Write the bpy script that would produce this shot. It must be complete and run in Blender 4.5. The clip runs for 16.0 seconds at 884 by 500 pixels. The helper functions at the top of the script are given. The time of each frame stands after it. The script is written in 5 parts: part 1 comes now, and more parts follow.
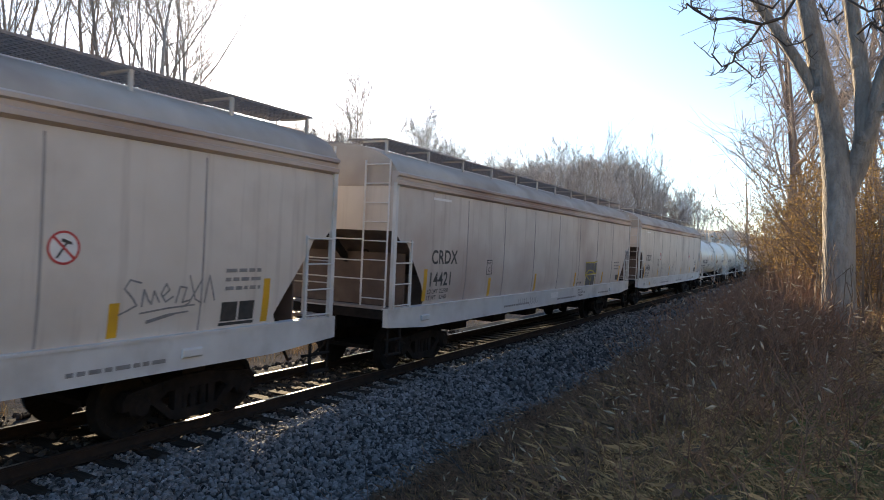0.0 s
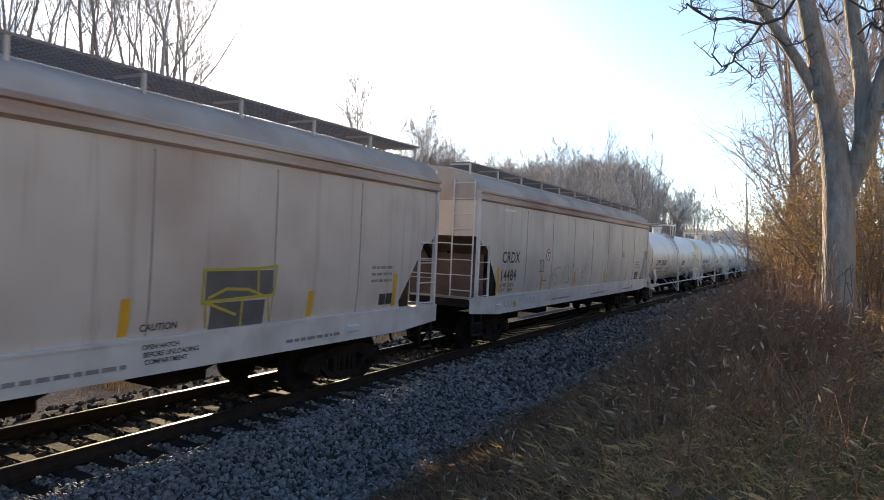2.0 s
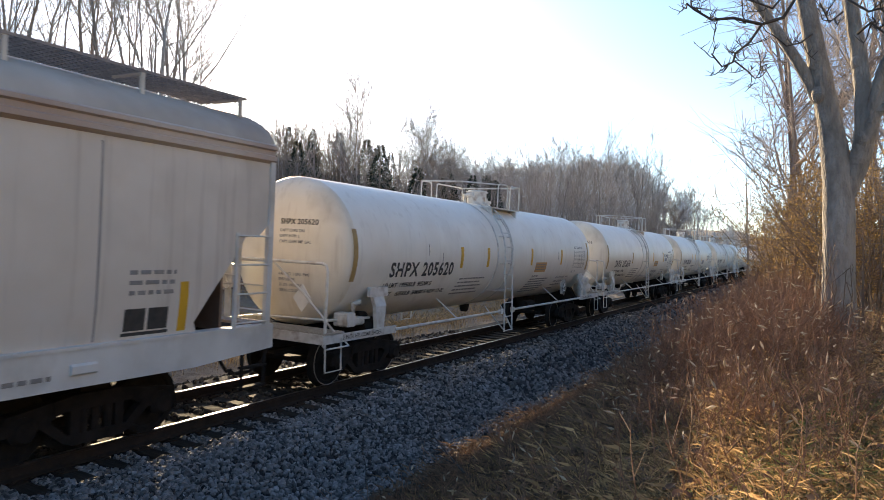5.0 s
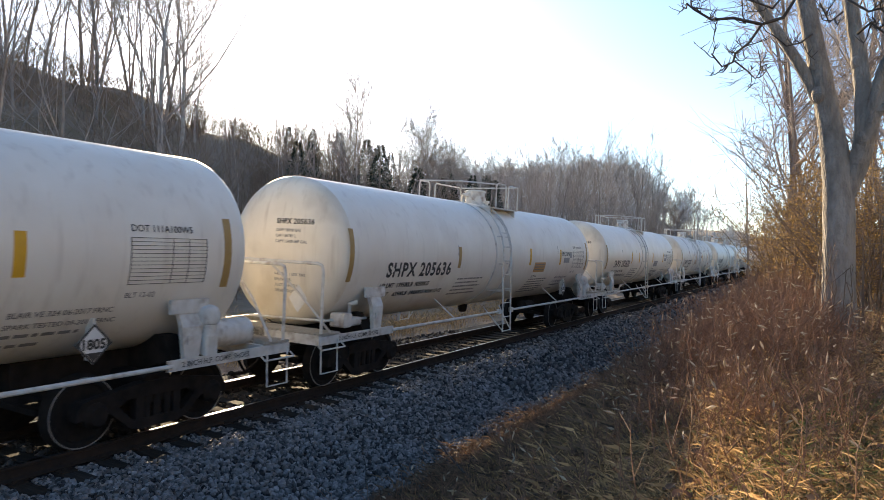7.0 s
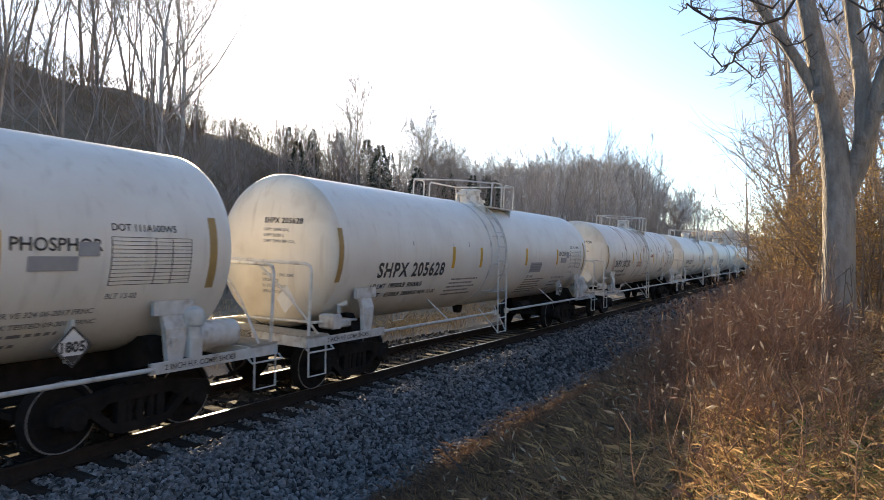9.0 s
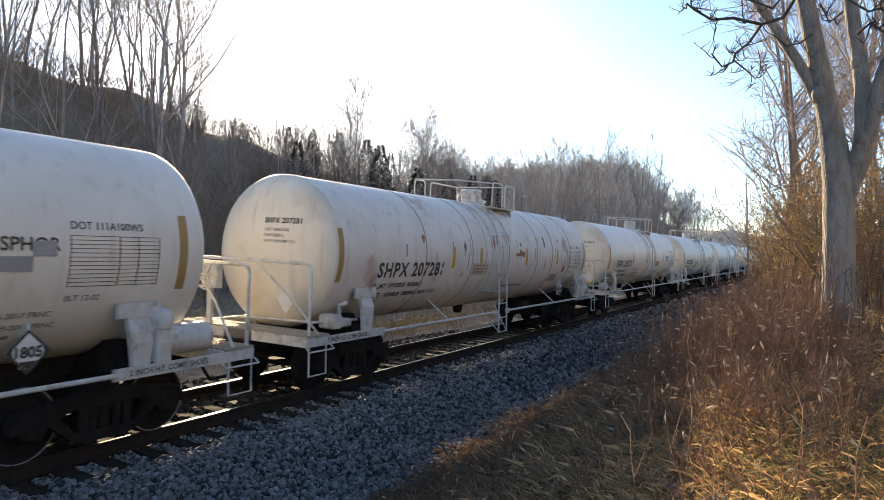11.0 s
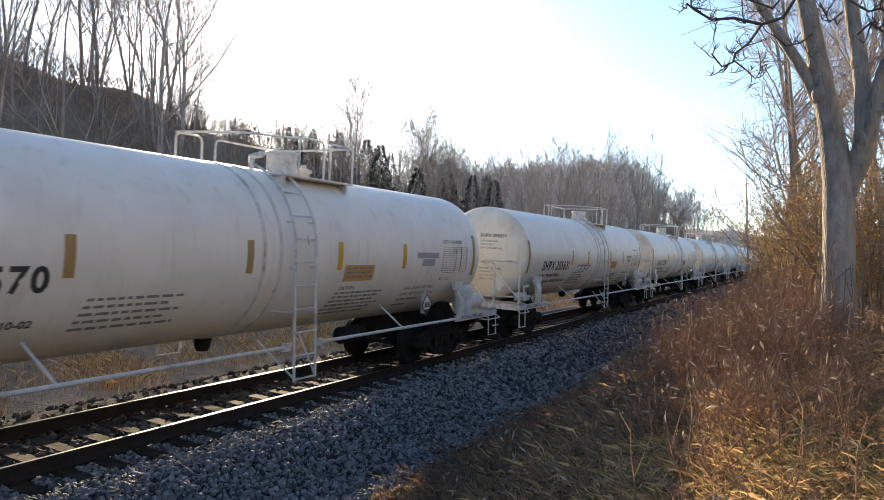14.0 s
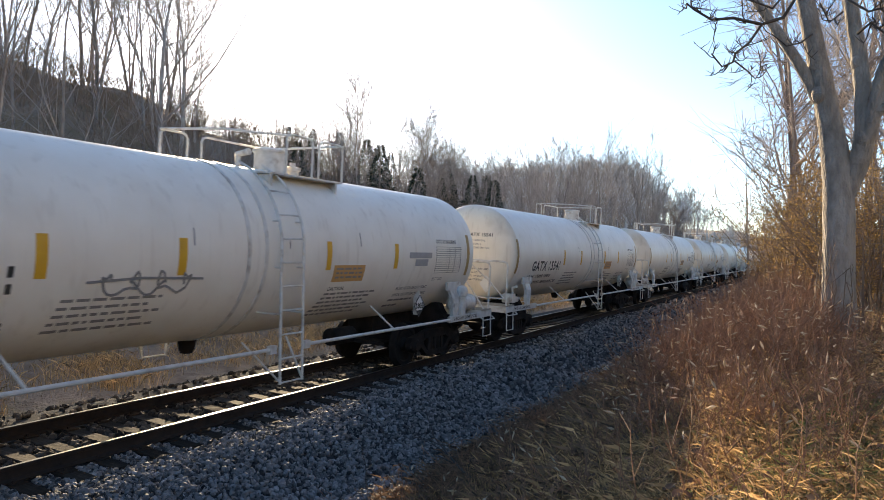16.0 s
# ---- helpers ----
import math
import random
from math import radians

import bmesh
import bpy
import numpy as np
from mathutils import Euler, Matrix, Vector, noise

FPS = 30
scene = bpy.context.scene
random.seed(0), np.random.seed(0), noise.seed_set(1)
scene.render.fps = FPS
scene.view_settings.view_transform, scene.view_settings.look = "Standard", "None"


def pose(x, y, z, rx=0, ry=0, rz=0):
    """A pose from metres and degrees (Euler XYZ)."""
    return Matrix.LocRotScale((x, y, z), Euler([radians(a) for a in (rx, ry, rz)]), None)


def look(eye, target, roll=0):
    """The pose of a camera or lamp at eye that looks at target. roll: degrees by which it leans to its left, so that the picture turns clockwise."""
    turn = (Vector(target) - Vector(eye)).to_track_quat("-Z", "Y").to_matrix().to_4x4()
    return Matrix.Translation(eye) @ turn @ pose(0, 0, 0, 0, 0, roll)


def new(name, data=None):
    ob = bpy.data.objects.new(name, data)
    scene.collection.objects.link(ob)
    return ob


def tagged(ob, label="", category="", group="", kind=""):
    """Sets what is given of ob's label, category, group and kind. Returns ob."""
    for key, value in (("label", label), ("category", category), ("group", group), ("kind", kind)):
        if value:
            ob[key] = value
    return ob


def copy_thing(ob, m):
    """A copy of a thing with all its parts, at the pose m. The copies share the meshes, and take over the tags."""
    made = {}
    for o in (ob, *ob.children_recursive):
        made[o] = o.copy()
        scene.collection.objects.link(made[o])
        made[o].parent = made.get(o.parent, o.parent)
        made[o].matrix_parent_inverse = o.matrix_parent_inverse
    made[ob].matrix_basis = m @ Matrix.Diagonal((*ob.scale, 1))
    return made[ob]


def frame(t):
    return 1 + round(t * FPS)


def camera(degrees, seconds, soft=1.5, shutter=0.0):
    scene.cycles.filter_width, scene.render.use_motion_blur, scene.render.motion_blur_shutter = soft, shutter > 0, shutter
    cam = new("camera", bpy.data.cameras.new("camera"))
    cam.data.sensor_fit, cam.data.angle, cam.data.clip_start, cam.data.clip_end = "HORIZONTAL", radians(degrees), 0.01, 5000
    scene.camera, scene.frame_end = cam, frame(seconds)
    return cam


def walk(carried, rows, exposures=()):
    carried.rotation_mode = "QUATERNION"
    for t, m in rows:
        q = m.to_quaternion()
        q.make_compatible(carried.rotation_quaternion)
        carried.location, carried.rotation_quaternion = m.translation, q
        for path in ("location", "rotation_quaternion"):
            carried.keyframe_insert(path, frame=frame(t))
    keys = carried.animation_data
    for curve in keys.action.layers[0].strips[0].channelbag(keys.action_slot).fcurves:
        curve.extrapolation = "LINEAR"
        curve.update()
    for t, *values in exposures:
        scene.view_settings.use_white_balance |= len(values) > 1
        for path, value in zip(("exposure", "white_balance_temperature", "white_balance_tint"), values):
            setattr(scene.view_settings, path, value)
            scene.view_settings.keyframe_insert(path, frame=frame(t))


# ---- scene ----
# ------------------------------------------------------------- camera
cam = camera(66.0, 16.0, soft=0.55, shutter=0.12)
EYE = Vector((8.462, 0.0, 2.618))
YAW, PITCH = radians(28.65), radians(-0.686)
AIM = EYE + Vector((-math.sin(YAW) * math.cos(PITCH), math.cos(YAW) * math.cos(PITCH), math.sin(PITCH)))
walk(cam, [(0.0, look(EYE, AIM, 2.574)), (16.0, look(EYE, AIM, 2.574))],
     exposures=[(0.0, 1.42, 8250, 9), (16.0, 1.42, 8250, 9)])

# ------------------------------------------------------------- light
SUN_AZ, SUN_EL = radians(-45.3), radians(14.0)
world = bpy.data.worlds.new("sky")
scene.world = world
world.use_nodes = True
wn = world.node_tree
sky = wn.nodes.new("ShaderNodeTexSky")
sky.sky_type, sky.sun_disc = "NISHITA", False
sky.sun_elevation, sky.sun_rotation = SUN_EL, SUN_AZ % (2 * math.pi)
sky.air_density, sky.dust_density, sky.ozone_density = 0.74, 0.40, 4.0
wn.links.new(sky.outputs[0], wn.nodes["Background"].inputs[0])
wn.nodes["Background"].inputs[1].default_value = 0.15
sun = new("sun", bpy.data.lights.new("sun", "SUN"))
sun.data.energy, sun.data.angle, sun.data.color = 5.0, radians(0.5), (1.0, 0.86, 0.68)
to_sun = Vector((math.sin(SUN_AZ) * math.cos(SUN_EL), math.cos(SUN_AZ) * math.cos(SUN_EL), math.sin(SUN_EL)))
sun.rotation_euler = to_sun.to_track_quat("Z", "Y").to_euler()


# ------------------------------------------------------------- mesh helpers
class Shape:
    """Vertices and faces of one mesh."""

    def __init__(self):
        self.v, self.f, self.s = [], [], []

    def add(self, verts, faces, smooth=False):
        n = len(self.v)
        self.v += [tuple(p) for p in verts]
        self.f += [tuple(i + n for i in f) for f in faces]
        self.s += [smooth] * len(faces)
        return self

    def box(self, x0, x1, y0, y1, z0, z1, c=0.0):
        """A box; c: chamfer of the edges that run along its longest side."""
        if c <= 0:
            p = [(x, y, z) for z in (z0, z1) for y in (y0, y1) for x in (x0, x1)]
            return self.add(p, [(0, 2, 3, 1), (4, 5, 7, 6), (0, 1, 5, 4), (2, 6, 7, 3), (0, 4, 6, 2), (1, 3, 7, 5)])
        lo, hi = (x0, y0, z0), (x1, y1, z1)
        ax = max(range(3), key=lambda k: hi[k] - lo[k])
        a, b = [k for k in range(3) if k != ax]
        ring = [(lo[a] + c, lo[b]), (hi[a] - c, lo[b]), (hi[a], lo[b] + c), (hi[a], hi[b] - c),
                (hi[a] - c, hi[b]), (lo[a] + c, hi[b]), (lo[a], hi[b] - c), (lo[a], lo[b] + c)]
        p = []
        for e in (lo[ax], hi[ax]):
            for u, w in ring:
                q = [0, 0, 0]
                q[ax], q[a], q[b] = e, u, w
                p.append(q)
        return self.add(p, [tuple(range(7, -1, -1)), tuple(range(8, 16))] + [(i, (i + 1) % 8, 8 + (i + 1) % 8, 8 + i) for i in range(8)])

    def loft(self, rings, smooth=True, caps=True):
        n = len(rings[0])
        p = [q for r in rings for q in r]
        f = [(k * n + i, k * n + (i + 1) % n, (k + 1) * n + (i + 1) % n, (k + 1) * n + i)
             for k in range(len(rings) - 1) for i in range(n)]
        self.add(p, f, smooth)
        if caps:
            m = len(self.v) - len(p)
            self.f += [tuple(m + i for i in range(n - 1, -1, -1)), tuple(m + len(p) - n + i for i in range(n))]
            self.s += [False, False]
        return self

    def tube(self, pts, r, seg=6, caps=True):
        pts = [Vector(p) for p in pts]
        rings = []
        up = Vector((0.31, 0.17, 0.93))
        for i, p in enumerate(pts):
            d = (pts[min(i + 1, len(pts) - 1)] - pts[max(i - 1, 0)]).normalized()
            a = d.cross(up)
            if a.length < 0.1:
                a = d.cross(Vector((1, 0, 0)))
            a.normalize()
            b = d.cross(a)
            rr = r[i] if isinstance(r, (list, tuple)) else r
            rings.append([p + (a * math.cos(t) + b * math.sin(t)) * rr for t in [2 * math.pi * k / seg for k in range(seg)]])
        return self.loft(rings, True, caps)

    def lathe(self, rows, seg=32, cx=0.0, cz=0.0, axis="y", caps=True):
        """Rows of (place along the axis, radius)."""
        rings = []
        for y, r in rows:
            ring = []
            for k in range(seg):
                t = 2 * math.pi * k / seg
                u, w = r * math.cos(t), r * math.sin(t)
                ring.append((cx + u, y, cz + w) if axis == "y" else ((y, cx + u, cz + w) if axis == "x" else (cx + u, cz + w, y)))
            rings.append(ring)
        return self.loft(rings, True, caps)

    def prism(self, outline, x0, x1, axis="x"):
        """Extrudes an outline of (y, z) along x, of (x, z) along y, or of (x, y) along z."""
        n = len(outline)
        place = {"x": lambda e, u, w: (e, u, w), "y": lambda e, u, w: (u, e, w), "z": lambda e, u, w: (u, w, e)}[axis]
        p = [place(e, u, w) for e in (x0, x1) for u, w in outline]
        return self.add(p, [tuple(range(n - 1, -1, -1)), tuple(range(n, 2 * n))] + [(i, (i + 1) % n, n + (i + 1) % n, n + i) for i in range(n)])

    def mesh(self, name, *mats):
        me = bpy.data.meshes.new(name)
        me.from_pydata(self.v, [], self.f)
        me.polygons.foreach_set("use_smooth", self.s)
        if any(self.s) and len(self.f) < 60000:
            me.set_sharp_from_angle(angle=radians(40))
        for m in mats:
            me.materials.append(m)
        me.update()
        return me


def part(name, shape, material, parent, label=""):
    ob = new(name, shape.mesh(name, material) if isinstance(shape, Shape) else shape)
    ob.parent = parent
    if label:
        ob["label"] = label
    if name in ("small_print", "panel_print"):
        tagged(ob, kind="stuff")
    return ob


def thing(name, label, category, group="", kind="", at=None):
    ob = new(name)
    ob.empty_display_size = 0.3
    if at is not None:
        ob.matrix_basis = at
    return tagged(ob, label, category, group, kind)


def text_shape(words, size, place, bold=0.012, space=1.0):
    """Lettering as a mesh; place(u, v) gives the point for u along the line and v up."""
    cu = bpy.data.curves.new("lettering", "FONT")
    cu.body, cu.size, cu.space_character, cu.resolution_u, cu.offset = words, size, space, 3, size * bold
    ob = bpy.data.objects.new("lettering", cu)
    me = bpy.data.meshes.new_from_object(ob)
    s = Shape()
    s.v = [place(p.co.x, p.co.y) for p in me.vertices]
    s.f = [tuple(p.vertices) for p in me.polygons]
    s.s = [False] * len(s.f)
    bpy.data.objects.remove(ob)
    bpy.data.curves.remove(cu)
    bpy.data.meshes.remove(me)
    return s


# ------------------------------------------------------------- materials
def mat(name, a, b, scale=6.0, rough=0.7, metal=0.0, bump=0.0, bump_scale=40.0, dirt=None, dirt_scale=0.8, dirt_at=(0.52, 0.68),
        stretch=(1, 1, 1), by_object=0.0, by_island=0.0, spec=0.5, streak=None, thin=0.0):
    """Two tones in noise, stains of a third at a larger scale, streaks that run down, fine relief."""
    m = bpy.data.materials.new(name)
    m.use_nodes = True
    nt = m.node_tree
    nd, ln = nt.nodes, nt.links
    bsdf = nd["Principled BSDF"]
    tc = nd.new("ShaderNodeTexCoord")
    mp = nd.new("ShaderNodeMapping")
    mp.inputs["Scale"].default_value = stretch
    ln.new(tc.outputs["Object"], mp.inputs[0])

    def noise_at(sc, detail=5.0, src=None):
        n = nd.new("ShaderNodeTexNoise")
        n.inputs["Scale"].default_value, n.inputs["Detail"].default_value = sc, detail
        ln.new(src or mp.outputs[0], n.inputs["Vector"])
        return n.outputs["Fac"]

    def ramp(fac, lo, hi):
        r = nd.new("ShaderNodeMapRange")
        r.inputs["From Min"].default_value, r.inputs["From Max"].default_value = lo, hi
        ln.new(fac, r.inputs["Value"])
        return r.outputs[0]

    def mix(fac, c1, c2):
        x = nd.new("ShaderNodeMix")
        x.data_type = "RGBA"
        ln.new(fac, x.inputs["Factor"])
        for sock, c in ((x.inputs["A"], c1), (x.inputs["B"], c2)):
            if isinstance(c, tuple):
                sock.default_value = (*c, 1)
            else:
                ln.new(c, sock)
        return x.outputs["Result"]

    col = mix(ramp(noise_at(scale), 0.3, 0.7), a, b)
    if dirt:
        col = mix(ramp(noise_at(dirt_scale, 8.0), *dirt_at), col, dirt)
    if streak:
        m2 = nd.new("ShaderNodeMapping")
        m2.inputs["Scale"].default_value = (2.2, 2.2, 0.12)
        ln.new(tc.outputs["Object"], m2.inputs[0])
        col = mix(ramp(noise_at(3.0, 6.0, m2.outputs[0]), 0.56, 0.95), col, streak)
    for amount, node, socket in ((by_object, "ShaderNodeObjectInfo", "Random"), (by_island, "ShaderNodeNewGeometry", "Random Per Island")):
        if amount:
            hv = nd.new("ShaderNodeHueSaturation")
            o = nd.new(node)
            r = nd.new("ShaderNodeMapRange")
            r.inputs["To Min"].default_value, r.inputs["To Max"].default_value = 1 - amount, 1 + amount
            ln.new(o.outputs[socket], r.inputs["Value"])
            ln.new(r.outputs[0], hv.inputs["Value"])
            ln.new(col, hv.inputs["Color"])
            col = hv.outputs[0]
    ln.new(col, bsdf.inputs["Base Color"])
    bsdf.inputs["Metallic"].default_value = metal
    bsdf.inputs["Specular IOR Level"].default_value = spec
    rr = nd.new("ShaderNodeMapRange")
    rr.inputs["To Min"].default_value, rr.inputs["To Max"].default_value = max(0.03, rough - 0.12), min(1, rough + 0.12)
    ln.new(noise_at(scale * 2.3), rr.inputs["Value"])
    ln.new(rr.outputs[0], bsdf.inputs["Roughness"])
    if thin:
        tr = nd.new("ShaderNodeBsdfTranslucent")
        mx = nd.new("ShaderNodeMixShader")
        mx.inputs[0].default_value = thin
        ln.new(col, tr.inputs["Color"])
        ln.new(bsdf.outputs[0], mx.inputs[1])
        ln.new(tr.outputs[0], mx.inputs[2])
        ln.new(mx.outputs[0], nd["Material Output"].inputs["Surface"])
    if bump:
        bp = nd.new("ShaderNodeBump")
        bp.inputs["Distance"].default_value = bump
        ln.new(noise_at(bump_scale, 6.0), bp.inputs["Height"])
        ln.new(bp.outputs[0], bsdf.inputs["Normal"])
    return m


TANK_WHITE = mat("tank_white_paint", (0.81, 0.78, 0.71), (0.745, 0.705, 0.63), 1.5, 0.45, bump=0.002, bump_scale=3, dirt=(0.58, 0.53, 0.46), dirt_scale=0.7, dirt_at=(0.55, 0.95), streak=(0.56, 0.51, 0.44))
TANK_RUSTY = mat("stained_tank_paint", (0.79, 0.75, 0.69), (0.69, 0.645, 0.58), 1.5, 0.5, bump=0.002, bump_scale=3, dirt=(0.42, 0.24, 0.17), dirt_scale=0.9, dirt_at=(0.62, 0.72), streak=(0.36, 0.25, 0.19))
TANK_HEAD = mat("cream_tank_head_paint", (0.80, 0.735, 0.63), (0.73, 0.66, 0.545), 2.0, 0.5, dirt=(0.52, 0.44, 0.33), dirt_scale=0.9, dirt_at=(0.55, 0.85), streak=(0.50, 0.42, 0.32))
HOPPER_GREY = mat("hopper_grey_paint", (0.66, 0.61, 0.545), (0.585, 0.535, 0.47), 1.2, 0.55, bump=0.004, bump_scale=1.5, dirt=(0.40, 0.35, 0.30), dirt_scale=0.5, dirt_at=(0.5, 0.8), streak=(0.36, 0.31, 0.27))
HOPPER_STAINED = mat("stained_hopper_paint", (0.62, 0.57, 0.51), (0.54, 0.485, 0.43), 1.2, 0.55, bump=0.004, bump_scale=1.5, dirt=(0.44, 0.35, 0.30), dirt_scale=0.45, dirt_at=(0.5, 0.72), streak=(0.33, 0.26, 0.22))
SILL_PALE = mat("pale_sill_paint", (0.66, 0.66, 0.64), (0.56, 0.56, 0.54), 2.0, 0.6, dirt=(0.40, 0.38, 0.35), dirt_scale=1.4, dirt_at=(0.5, 0.8))
UNDER_DARK = mat("grimy_underframe", (0.03, 0.024, 0.021), (0.015, 0.013, 0.012), 5, 0.88, bump=0.004, bump_scale=30, spec=0.12)
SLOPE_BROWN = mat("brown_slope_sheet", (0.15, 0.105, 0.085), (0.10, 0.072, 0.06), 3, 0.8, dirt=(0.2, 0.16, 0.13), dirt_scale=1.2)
GRATING = mat("grey_grating", (0.30, 0.27, 0.26), (0.22, 0.20, 0.19), 8, 0.7)
PIPE_WHITE = mat("worn_white_pipe", (0.66, 0.65, 0.62), (0.52, 0.50, 0.46), 8, 0.55, dirt=(0.33, 0.27, 0.22), dirt_scale=4, dirt_at=(0.55, 0.75))
WHEEL_STEEL = mat("wheel_steel", (0.016, 0.0145, 0.014), (0.028, 0.024, 0.021), 9, 0.88, bump=0.002, spec=0.12)
RIM_PALE = mat("chalky_wheel_rim", (0.34, 0.325, 0.30), (0.16, 0.15, 0.14), 5, 0.8)
STRIPE = mat("yellow_reflector", (0.72, 0.40, 0.03), (0.62, 0.33, 0.03), 5, 0.5)
STRIPE_OLD = mat("faded_reflector", (0.42, 0.27, 0.10), (0.36, 0.22, 0.08), 5, 0.55)
INK = mat("black_lettering", (0.03, 0.03, 0.03), (0.06, 0.055, 0.05), 9, 0.6)
INK_FADED = mat("faded_lettering", (0.20, 0.19, 0.18), (0.28, 0.27, 0.26), 9, 0.7)
RED_SIGN = mat("red_sign_paint", (0.55, 0.05, 0.05), (0.48, 0.06, 0.05), 9, 0.6)
SIGN_WHITE = mat("white_sign", (0.78, 0.77, 0.75), (0.70, 0.69, 0.67), 9, 0.6)
ORANGE_PANEL = mat("orange_panel", (0.58, 0.33, 0.12), (0.52, 0.29, 0.11), 9, 0.6)
FADED_PANEL = mat("faded_orange_panel", (0.66, 0.47, 0.33), (0.62, 0.43, 0.30), 9, 0.6)
PANEL_GREY = mat("grey_paint_patch", (0.36, 0.36, 0.36), (0.30, 0.30, 0.31), 5, 0.6)
RUST = mat("rust_patch", (0.42, 0.20, 0.14), (0.32, 0.14, 0.095), 9, 0.85)
RAIL_SIDE = mat("rusty_rail_side", (0.05, 0.034, 0.026), (0.032, 0.024, 0.02), 6, 0.88, bump=0.001, spec=0.12)
RAIL_TOP = mat("polished_rail_head", (0.25, 0.24, 0.23), (0.17, 0.16, 0.155), 4, 0.33, metal=1.0, stretch=(1, 0.05, 1))
TIE = mat("weathered_tie", (0.05, 0.041, 0.034), (0.022, 0.019, 0.016), 7, 0.9, bump=0.006, bump_scale=18, stretch=(0.3, 3, 3), by_object=0.3, spec=0.15)
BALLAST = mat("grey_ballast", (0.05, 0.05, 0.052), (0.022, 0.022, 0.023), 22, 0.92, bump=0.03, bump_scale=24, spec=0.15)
STONE = mat("ballast_stone", (0.20, 0.198, 0.198), (0.085, 0.085, 0.087), 14, 0.8, bump=0.004, bump_scale=60, by_island=0.9, spec=0.35)
# Track stone: brake grime, and the train's shade put into the colour.
STONE_SHADED = mat("shaded_grimy_stone", (0.105, 0.085, 0.07), (0.05, 0.042, 0.036), 14, 0.9, bump=0.004, bump_scale=60, by_island=0.8, spec=0.2)
SOIL = mat("leaf_litter", (0.34, 0.25, 0.18), (0.22, 0.155, 0.11), 3.0, 0.95, bump=0.09, bump_scale=16, dirt=(0.22, 0.165, 0.10), dirt_scale=0.5, dirt_at=(0.45, 0.65))
BANK_SOIL = mat("brown_bank_litter", (0.15, 0.10, 0.066), (0.075, 0.052, 0.036), 9.0, 0.95, bump=0.06, bump_scale=22, dirt=(0.14, 0.10, 0.06), dirt_scale=2.5, dirt_at=(0.5, 0.62))
DRY_GRASS = mat("dry_grass", (0.54, 0.355, 0.175), (0.36, 0.22, 0.105), 4.0, 0.8, by_island=0.7, thin=0.4)
STALK = mat("brown_weed_stalk", (0.34, 0.185, 0.11), (0.22, 0.12, 0.078), 2.0, 0.85, by_island=0.35, thin=0.2)
SEED = mat("pale_seed_head", (0.60, 0.50, 0.36), (0.48, 0.39, 0.28), 9, 0.9, by_island=0.3, thin=0.4)
BROWN_GRASS = mat("brown_dead_grass", (0.25, 0.155, 0.095), (0.13, 0.08, 0.052), 4.0, 0.9, by_island=0.6, thin=0.25)
GREEN_GRASS = mat("short_green_grass", (0.15, 0.18, 0.06), (0.22, 0.21, 0.09), 2, 0.85, by_island=0.3, thin=0.4)
BARK_PALE = mat("pale_mottled_bark", (0.36, 0.31, 0.265), (0.20, 0.17, 0.145), 11, 0.9, bump=0.05, bump_scale=34, dirt=(0.44, 0.39, 0.34), dirt_scale=3.2, dirt_at=(0.5, 0.8), stretch=(1, 1, 0.4))
BARK_DARK = mat("dark_twig_bark", (0.085, 0.068, 0.058), (0.055, 0.044, 0.038), 5, 0.9)
# Bark of the far woods: distance haze put into a paler grey.
BARK_FAR = mat("hazed_far_bark", (0.60, 0.55, 0.52), (0.46, 0.42, 0.40), 0.05, 0.9)
BARK_GREY = mat("grey_brown_bark", (0.38, 0.315, 0.27), (0.25, 0.20, 0.175), 2, 0.9, bump=0.01, by_object=0.3)
BUSH_LEAF = mat("tan_dry_leaf", (0.40, 0.265, 0.105), (0.30, 0.18, 0.07), 3, 0.7, by_island=0.45, thin=0.5)
EVERGREEN = mat("dull_evergreen", (0.045, 0.055, 0.03), (0.03, 0.038, 0.022), 3, 0.85, by_island=0.3)
# Straw tone of the added slope out of view; it warms the train's side.
BOUNCE_SLOPE = mat("bounce_slope_straw", (0.50, 0.40, 0.235), (0.40, 0.31, 0.175), 1.5, 0.95, bump=0.05, bump_scale=9, dirt=(0.30, 0.22, 0.11), dirt_scale=0.15)
PATH_TAN = mat("pale_path_grass", (0.38, 0.31, 0.16), (0.30, 0.25, 0.13), 2, 0.9)


# ------------------------------------------------------------- ground
def smooth01(a, b, x):
    t = np.clip((x - a) / (b - a), 0, 1)
    return t * t * (3 - 2 * t)


RAIL_Z = -0.08
BED = -0.30


